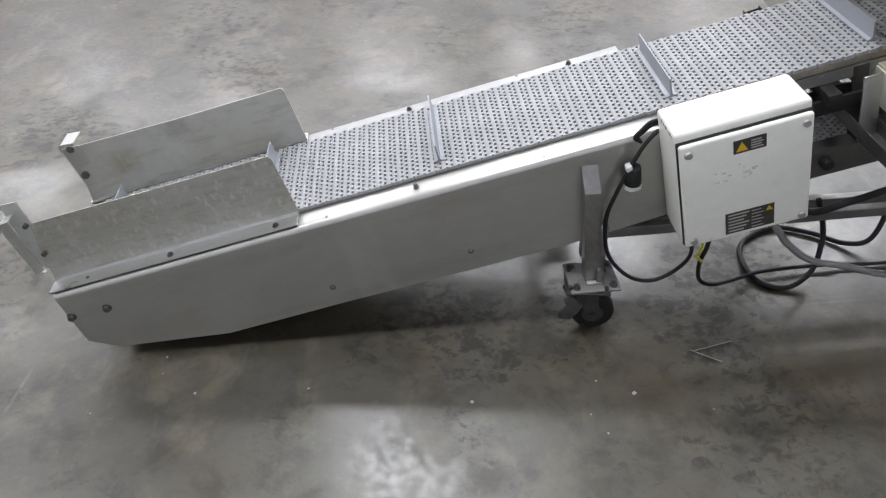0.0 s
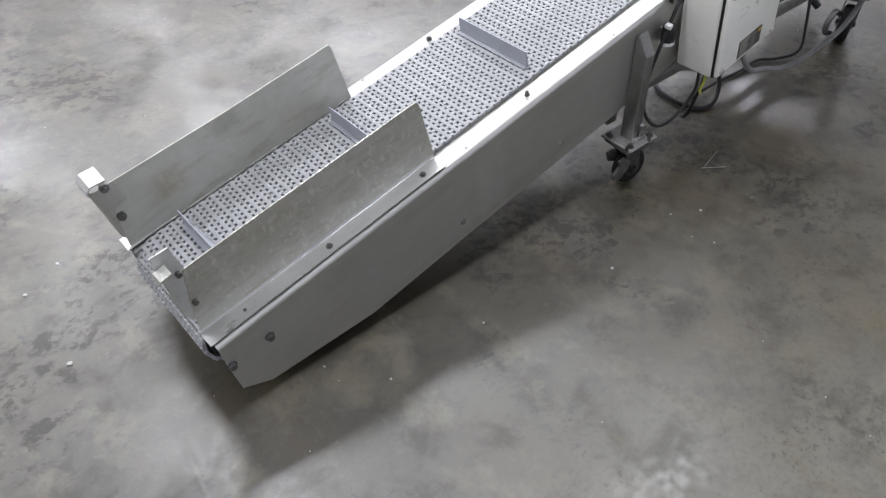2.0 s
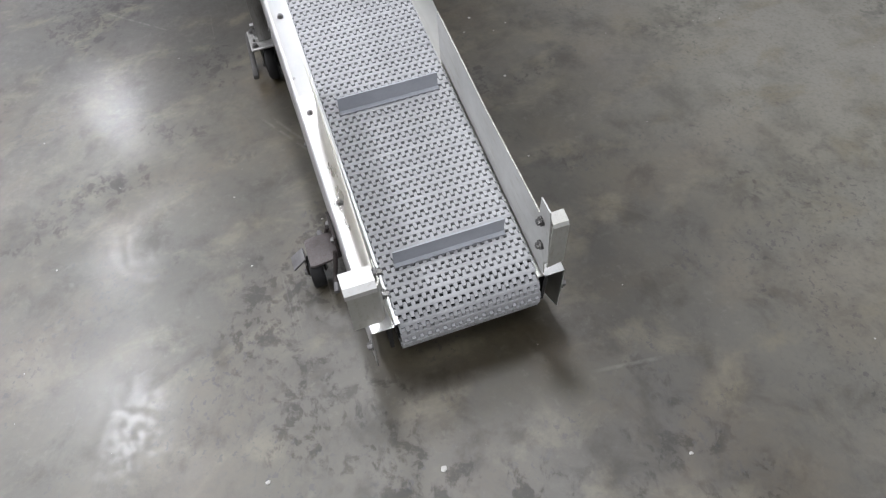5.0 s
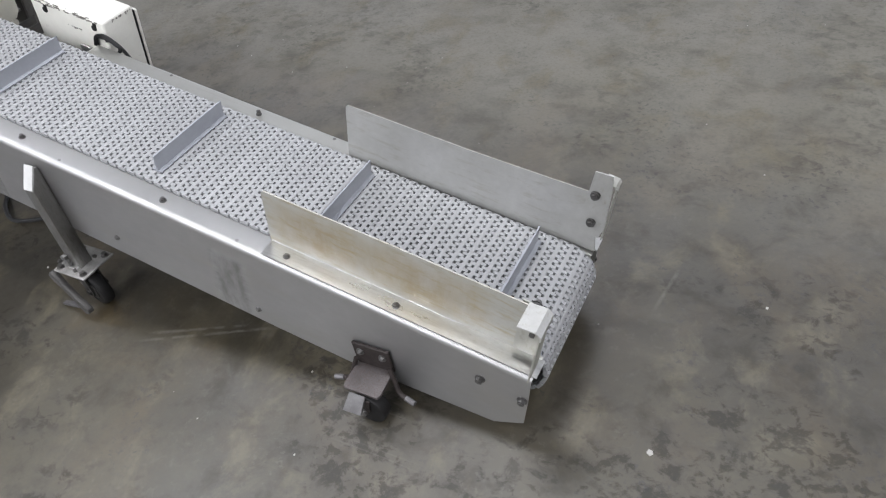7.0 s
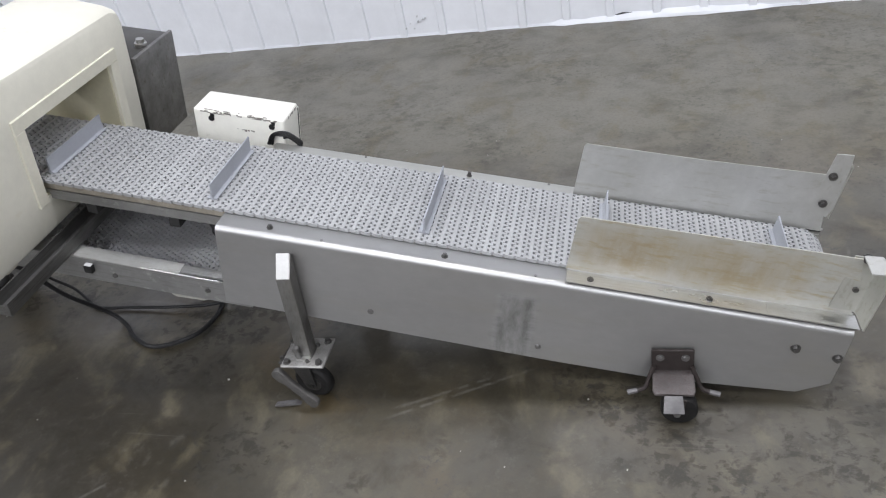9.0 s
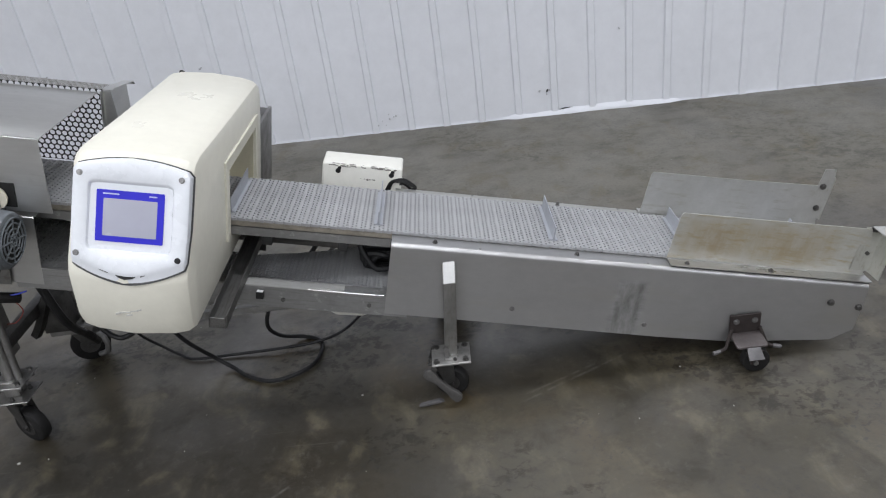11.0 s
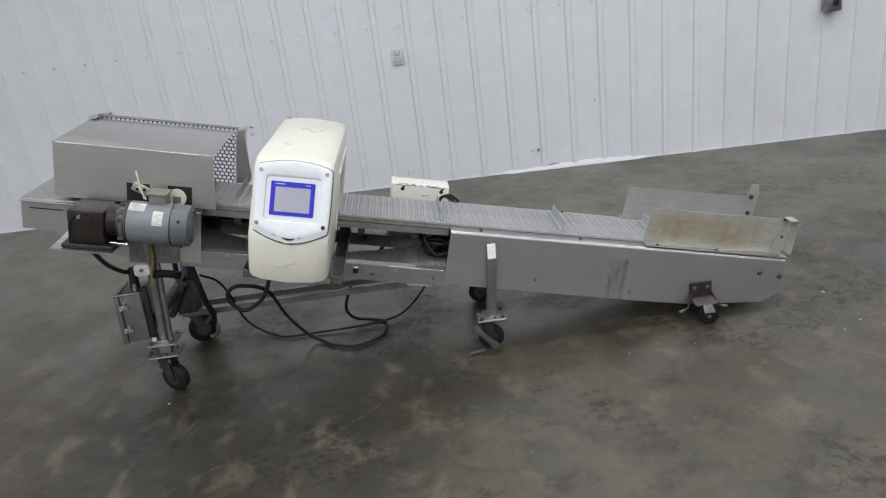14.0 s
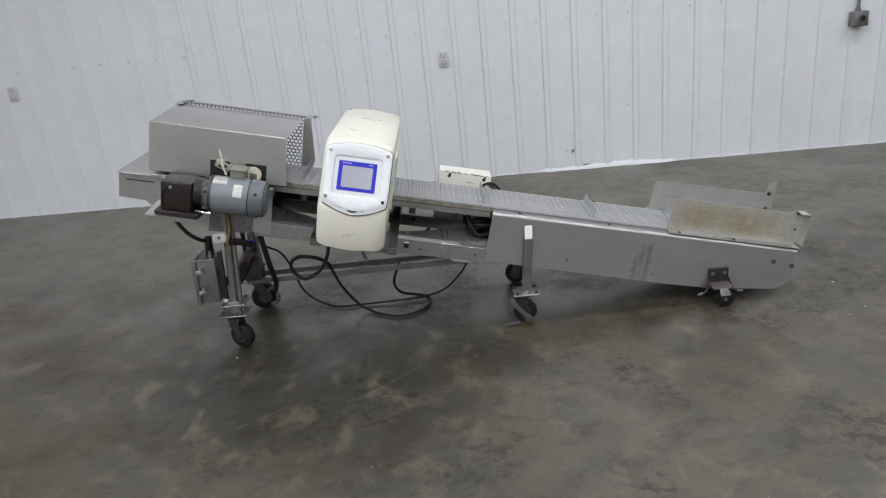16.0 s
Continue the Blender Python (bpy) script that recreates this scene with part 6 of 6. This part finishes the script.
for k in range(6):
    box(bm, (0.647, -0.3617, -0.215 + k * 0.009), (0.680 + 0.006 * (k % 3), -0.3611, -0.211 + k * 0.009))
    box(bm, (0.697, -0.3617, -0.215 + k * 0.009), (0.723 - 0.005 * (k % 2), -0.3611, -0.2125 + k * 0.009))
part("print_bars", bm, LABEL_INK, lab)
bm = bmesh.new()
prism(bm, [(0.727, -0.178), (0.743, -0.178), (0.735, -0.165)], "v", -0.3618, -0.3611)
part("triangle", bm, LABEL_YELLOW, lab)
for u, w_ in ((0.587, 0.036), (0.771, 0.036)):
    bm = bmesh.new()
    cyl(bm, (u, -0.2265, w_), (u, -0.2235, w_), 0.009, 12)
    box(bm, (u - 0.010, -0.2265, w_ + 0.006), (u + 0.002, -0.2245, w_ + 0.016))
    part("rear_hole", bm, GASKET, cb)
bm = bmesh.new()
rnd = random.Random(5)
for k in range(26):
    u = rnd.uniform(B0 + 0.02, B1 - 0.03)
    w_ = BW1 - 0.006 + rnd.uniform(-0.003, 0.002)
    box(bm, (u, -0.2270, w_ - 0.002), (u + rnd.uniform(0.003, 0.022), -0.2250, w_ + rnd.uniform(0.0, 0.002)))
for k in range(10):
    u = 0.64 + rnd.uniform(0, 0.06)
    box(bm, (u, -0.2265, 0.010 + rnd.uniform(-0.003, 0.003)), (u + rnd.uniform(0.002, 0.006), -0.2254, 0.014))
for k in range(15):
    u, v = rnd.uniform(B0 + 0.01, B1 - 0.03), -0.2290 + rnd.gauss(0, 0.0012)
    box(bm, (u, v, BW1 - 0.0012), (u + rnd.uniform(0.002, 0.014), v + rnd.uniform(0.001, 0.003), BW1 + 0.0003))
for k in range(12):
    v = rnd.uniform(-0.335, -0.235)
    box(bm, (B0 - 0.0003, v, BW1 - 0.012 + rnd.uniform(-0.002, 0.004)), (B0 + 0.002, v + rnd.uniform(0.002, 0.008), BW1 - 0.006))
tagged(part("paint_chips", bm, CHIP, cb), "bare chipped paint along the edge", "", "", "stuff")
bm = bmesh.new()
for u in (0.62, 0.79):
    box(bm, (u - 0.015, -0.230, -0.12), (u + 0.015, -0.2145, -0.08), 0.002)
part("mounting_spacer", bm, DULL, cb)
for u, v in ((0.60, -0.30), (0.70, -0.30), (0.80, -0.30)):
    bm = bmesh.new()
    cyl(bm, (u, v, BW0 - 0.022), (u, v, BW0 + 0.002), 0.012, 12)
    part("cable_gland", bm, GASKET, cb)

# sensor clamp with a plug on the panel beside the box
sn = thing("cable_plug", "black cable connector with a pale ring on the conveyor's side panel", "plug", (0.50, -0.225, -0.075))
bm = bmesh.new()
cyl(bm, (0.478, -0.238, -0.110), (0.484, -0.238, -0.062), 0.0195, 20, 0.018, 0.004)
part("body", bm, GASKET, sn)
bm = bmesh.new()
cyl(bm, (0.4765, -0.238, -0.118), (0.478, -0.238, -0.109), 0.0205, 20)
part("ring", bm, PAPER, sn)
bm = bmesh.new()
box(bm, (0.466, -0.252, -0.066), (0.480, -0.232, -0.052), 0.003)
part("pale_clip", bm, PAPER, sn)
bm = bmesh.new()
box(bm, (0.472, -0.224, -0.09), (0.492, -0.2146, -0.07), 0.002)
part("clip", bm, DULL, sn)

# ---- junction box by the drive legs ----
jb = thing("junction_box", "small stainless latch box hung between the drive legs", "electrical box", (2.006, 0.04, 0.20), False)


def leaning_box(bm):
    for v in bm.verts:
        v.co.x -= 0.055 * (v.co.z - 0.20)
    return bm


bm = bmesh.new()
box(bm, (1.957, -0.035, 0.202), (2.050, 0.104, 0.432), 0.003)
part("body", leaning_box(bm), LEG_STEEL, jb)
bm = bmesh.new()
box(bm, (2.052, -0.040, 0.196), (2.074, 0.110, 0.440), 0.003)
part("lid", leaning_box(bm), LEG_STEEL, jb)
bm = bmesh.new()
box(bm, (2.048, -0.030, 0.204), (2.054, 0.1035, 0.430))
part("lid_seam", leaning_box(bm), GASKET, jb)
bm = bmesh.new()
box(bm, (1.955, -0.037, 0.430), (2.076, 0.112, 0.4345), 0.001)
part("top_flange", leaning_box(bm), DARK_STEEL, jb)
bm = bmesh.new()
box(bm, (1.955, 0.108, 0.4335), (2.076, 0.114, 0.4385), 0.001)
part("bright_rim", leaning_box(bm), STEEL_BRIGHT, jb)
for z in (0.262, 0.372):
    bm = bmesh.new()
    box(bm, (2.018, 0.103, z - 0.008), (2.058, 0.112, z + 0.010), 0.002)
    cyl(bm, (2.046, 0.110, z), (2.046, 0.124, z), 0.007, 10)
    cyl(bm, (2.030, 0.112, z + 0.006), (2.030, 0.112, z + 0.026), 0.005, 8)
    part("latch", leaning_box(bm), STEEL_BRIGHT, jb)
bm = bmesh.new()
cyl(bm, (1.966, 0.085, 0.432), (1.964, 0.085, 0.472), 0.008, 12)
cyl(bm, (1.9655, 0.085, 0.444), (1.965, 0.085, 0.452), 0.012, 6)
part("gland", bm, STEEL_BRIGHT, jb)
bm = bmesh.new()
cyl(bm, (1.985, 0.030, 0.432), (1.975, 0.032, 0.530), 0.022, 16, 0.018, 0.003)
part("cable_socket", bm, GASKET, jb, "black rubber cable socket")


# ---- cables ----
def cable(name, pts, r, material, label, extra=None):
    bm = bmesh.new()
    tube(bm, pts, r, 10, 10)
    if extra:
        extra(bm)
    return solo(name, bm, material, label, "cable")


cable("floor_cable", [(1.72, -0.05, 0.42), (1.66, -0.08, 0.37), (1.63, -0.12, 0.28), (1.60, -0.17, 0.12), (1.55, -0.20, 0.035), (1.47, -0.16, 0.010), (1.40, -0.12, 0.010), (1.26, -0.12, 0.010), (1.09, -0.115, 0.016), (0.94, -0.125, 0.020), (0.84, -0.16, 0.03), (0.76, -0.21, 0.07), (0.70, -0.25, 0.13), (0.675, -0.275, 0.21), (0.682, -0.28, 0.27)] + [K @ Vector((0.640, -0.28, BW0 - 0.005))],
      0.0055, CABLE, "thin black cable trailing from the drive to the control box")
cable("floor_cable", [(1.385, 0.05, 0.305), (1.35, 0.01, 0.18), (1.29, -0.05, 0.05), (1.23, -0.03, 0.014), (1.16, 0.03, 0.010), (1.06, 0.07, 0.010), (0.95, 0.02, 0.010), (0.912, -0.065, 0.010), (0.925, -0.150, 0.008), (0.99, -0.185, 0.010), (1.06, -0.16, 0.04), (1.09, -0.12, 0.10), (1.085, -0.10, 0.16), (1.05, -0.10, 0.24)],
      0.0075, CABLE, "thick black cable looping on the floor under the detector")
cable("hanging_loop", [(1.365, 0.1, 0.52), (1.37, 0.1, 0.45), (1.385, 0.1, 0.39), (1.43, 0.1, 0.32), (1.51, 0.1, 0.28), (1.56, 0.1, 0.32), (1.57, 0.1, 0.37), (1.53, 0.1, 0.40), (1.47, 0.09, 0.39), (1.43, 0.08, 0.372), (1.40, 0.06, 0.340), (1.387, 0.05, 0.308)],
      0.009, CABLE, "black cable hanging in a taped loop beneath the detector")
cable("drive_hose", [(1.69, 0.18, 0.72), (1.69, 0.14, 0.637), (1.685, 0.12, 0.505), (1.68, 0.08, 0.35), (1.70, -0.04, 0.22), (1.74, -0.14, 0.13)],
      0.014, CABLE, "thick black hose running down beside the drive leg")
cable("motor_lead", [(2.10, 0.10, 0.69), (2.08, 0.1, 0.64), (2.045, 0.09, 0.575), (2.00, 0.06, 0.525), (1.977, 0.034, 0.515)], 0.010, CABLE, "black motor lead to the junction box")
cable("yellow_hose", [(1.79, 0.225, 0.70), (1.795, 0.235, 0.62), (1.812, 0.252, 0.56), (1.802, 0.252, 0.535)], 0.0065, YELLOW_HOSE, "short dirty yellow hose beside the leg")
cable("black_plug_lead", [(1.83, 0.225, 0.555), (1.78, 0.22, 0.553), (1.75, 0.21, 0.542), (1.725, 0.18, 0.52)], 0.017, RUBBER, "black rubber connector beside the leg clamp")
cable("red_wire", [(1.74, 0.20, 0.535), (1.725, 0.19, 0.48), (1.76, 0.19, 0.44), (1.80, 0.18, 0.43)], 0.0016, WIRE_RED, "thin red wire tail")
cable("blue_connector", [(1.735, 0.205, 0.545), (1.71, 0.205, 0.546), (1.678, 0.205, 0.552)], 0.0025, WIRE_BLUE, "bare lead with a blue crimp connector")
cable("box_cable", [K @ Vector(p) for p in ((0.556, -0.226, 0.006), (0.538, -0.234, 0.004), (0.501, -0.238, -0.030), (0.438, -0.240, -0.124), (0.405, -0.240, -0.195))] + [(0.455, -0.24, 0.235), (0.51, -0.25, 0.165), (0.57, -0.26, 0.152), (0.62, -0.27, 0.19), (0.645, -0.28, 0.25)] + [K @ Vector((0.585, -0.285, BW0 - 0.005))],
      0.0050, CABLE, "black cable looping from the control box along the side panel")
cable("grey_cable", [K @ Vector((0.755, -0.285, BW0 - 0.005)), (0.835, -0.295, 0.315), (0.864, -0.30, 0.277), (0.938, -0.30, 0.215), (1.042, -0.30, 0.182), (1.155, -0.31, 0.150), (1.245, -0.34, 0.175), (1.290, -0.40, 0.29), (1.280, -0.44, 0.47)],
      0.0085, CABLE_GREY, "grey sheathed cable drooping between the control box and the supply box")
cable("supply_cable", [K @ Vector((0.815, -0.25, -0.225)), (0.95, -0.22, 0.30), (1.04, -0.22, 0.32), (1.13, -0.22, 0.35), (1.25, -0.24, 0.42)], 0.009, CABLE, "black supply cable between the boxes")
cable("earth_wire", [K @ Vector((0.615, -0.29, BW0 - 0.005)), (0.665, -0.29, 0.275), (0.655, -0.29, 0.25), (0.675, -0.285, 0.225)], 0.004, GREEN_WIRE, "yellow and green earth wire under the control box")
# coil seen under the belt
bm = bmesh.new()
rnd = random.Random(14)
pts = [K @ Vector(p) for p in ((0.715, -0.04, -0.050), (0.690, -0.03, -0.100), (0.668, -0.03, -0.140))]
for k in range(9):
    r1, r2 = rnd.uniform(0.044, 0.070), rnd.uniform(0.018, 0.042)
    cu, cw = 0.588 + rnd.gauss(0, 0.010), -0.140 + rnd.gauss(0, 0.009)
    lean, slope = rnd.uniform(-0.5, 0.5), rnd.uniform(-0.15, 0.35)
    for a in range(10):
        c, d = r1 * math.cos(a * 0.628), r2 * math.sin(a * 0.628)
        pts.append(K @ Vector((cu + c, 0.02 + 0.012 * (k - 4 + a / 10) + lean * d + rnd.gauss(0, 0.003), cw + d - slope * c)))
pts += [K @ Vector(p) for p in ((0.660, 0.06, -0.110), (0.675, 0.03, -0.050))]
tube(bm, pts, 0.011, 8, 4)
solo("coiled_cable", bm, CABLE, "black cable coiled under the belt", "cable")
bm = bmesh.new()
for k in range(3):
    h = 0.006 + 0.005 * k
    pts = [K @ Vector(p) for p in ((0.590 + 0.006 * k, -0.222, -0.02), (0.580 + 0.004 * k, -0.220, 0.012), (0.562, -0.219, h + 0.010), (0.538, -0.219, h + 0.012), (0.516, -0.221, h), (0.506 - 0.004 * k, -0.222, 0.000), (0.512, -0.219, -0.018))]
    tube(bm, pts, 0.0036, 8, 6)
solo("looped_lead", bm, CABLE, "black leads looped over the side panel by the control box", "cable")

# ---- small debris on the floor ----
rnd = random.Random(11)
chip_spots = [(0.092, -0.470, 0.008), (-0.586, -0.368, 0.006), (-1.124, 0.151, 0.011), (-1.269, -0.323, 0.007), (1.855, 0.344, 0.010), (-1.022, 0.498, 0.008), (-0.305, -0.384, 0.006), (0.400, -0.439, 0.005), (0.481, -0.487, 0.009), (0.365, -0.536, 0.004), (-0.681, -0.239, 0.005), (0.741, 0.194, 0.007), (-1.126, 0.436, 0.010)]
for x, y, s in chip_spots:
    bm = bmesh.new()
    t = bmesh.new()
    s *= 0.62
    bmesh.ops.create_icosphere(t, subdivisions=1, radius=s)
    for v in t.verts:
        v.co += Vector((rnd.uniform(-1, 1), rnd.uniform(-1, 1), rnd.uniform(-1, 1))) * s * 0.25
        v.co.z *= 0.45
    merge(bm, t, Matrix.Translation((x, y, s * 0.30)) @ Matrix.Rotation(rnd.uniform(0, 6), 4, "Z"))
    solo("debris_chip", bm, CHIPS, "small white chip lying on the concrete floor", "debris", group="chips on the floor")
bm = bmesh.new()
tube(bm, [(0.770, -0.352, 0.003), (0.672, -0.372, 0.003), (0.662, -0.372, 0.003), (0.723, -0.416, 0.003)], 0.0013, 6, 4)
solo("bent_wire", bm, WIRE_PALE, "short bent pale wire lying on the floor", "debris")
bm = bmesh.new()
for k in range(140):
    x, y = rnd.uniform(-2.6, 3.2), rnd.uniform(-1.8, 2.6)
    s = rnd.uniform(0.001, 0.0028)
    t = bmesh.new()
    bmesh.ops.create_icosphere(t, subdivisions=1, radius=s)
    merge(bm, t, Matrix.Translation((x, y, s * 0.4)) @ Matrix.Diagonal((1.0, rnd.uniform(0.5, 1.6), 0.6, 1)))
solo("floor_grit", bm, CHIPS, "tiny pale crumbs scattered over the floor", "debris", "stuff")
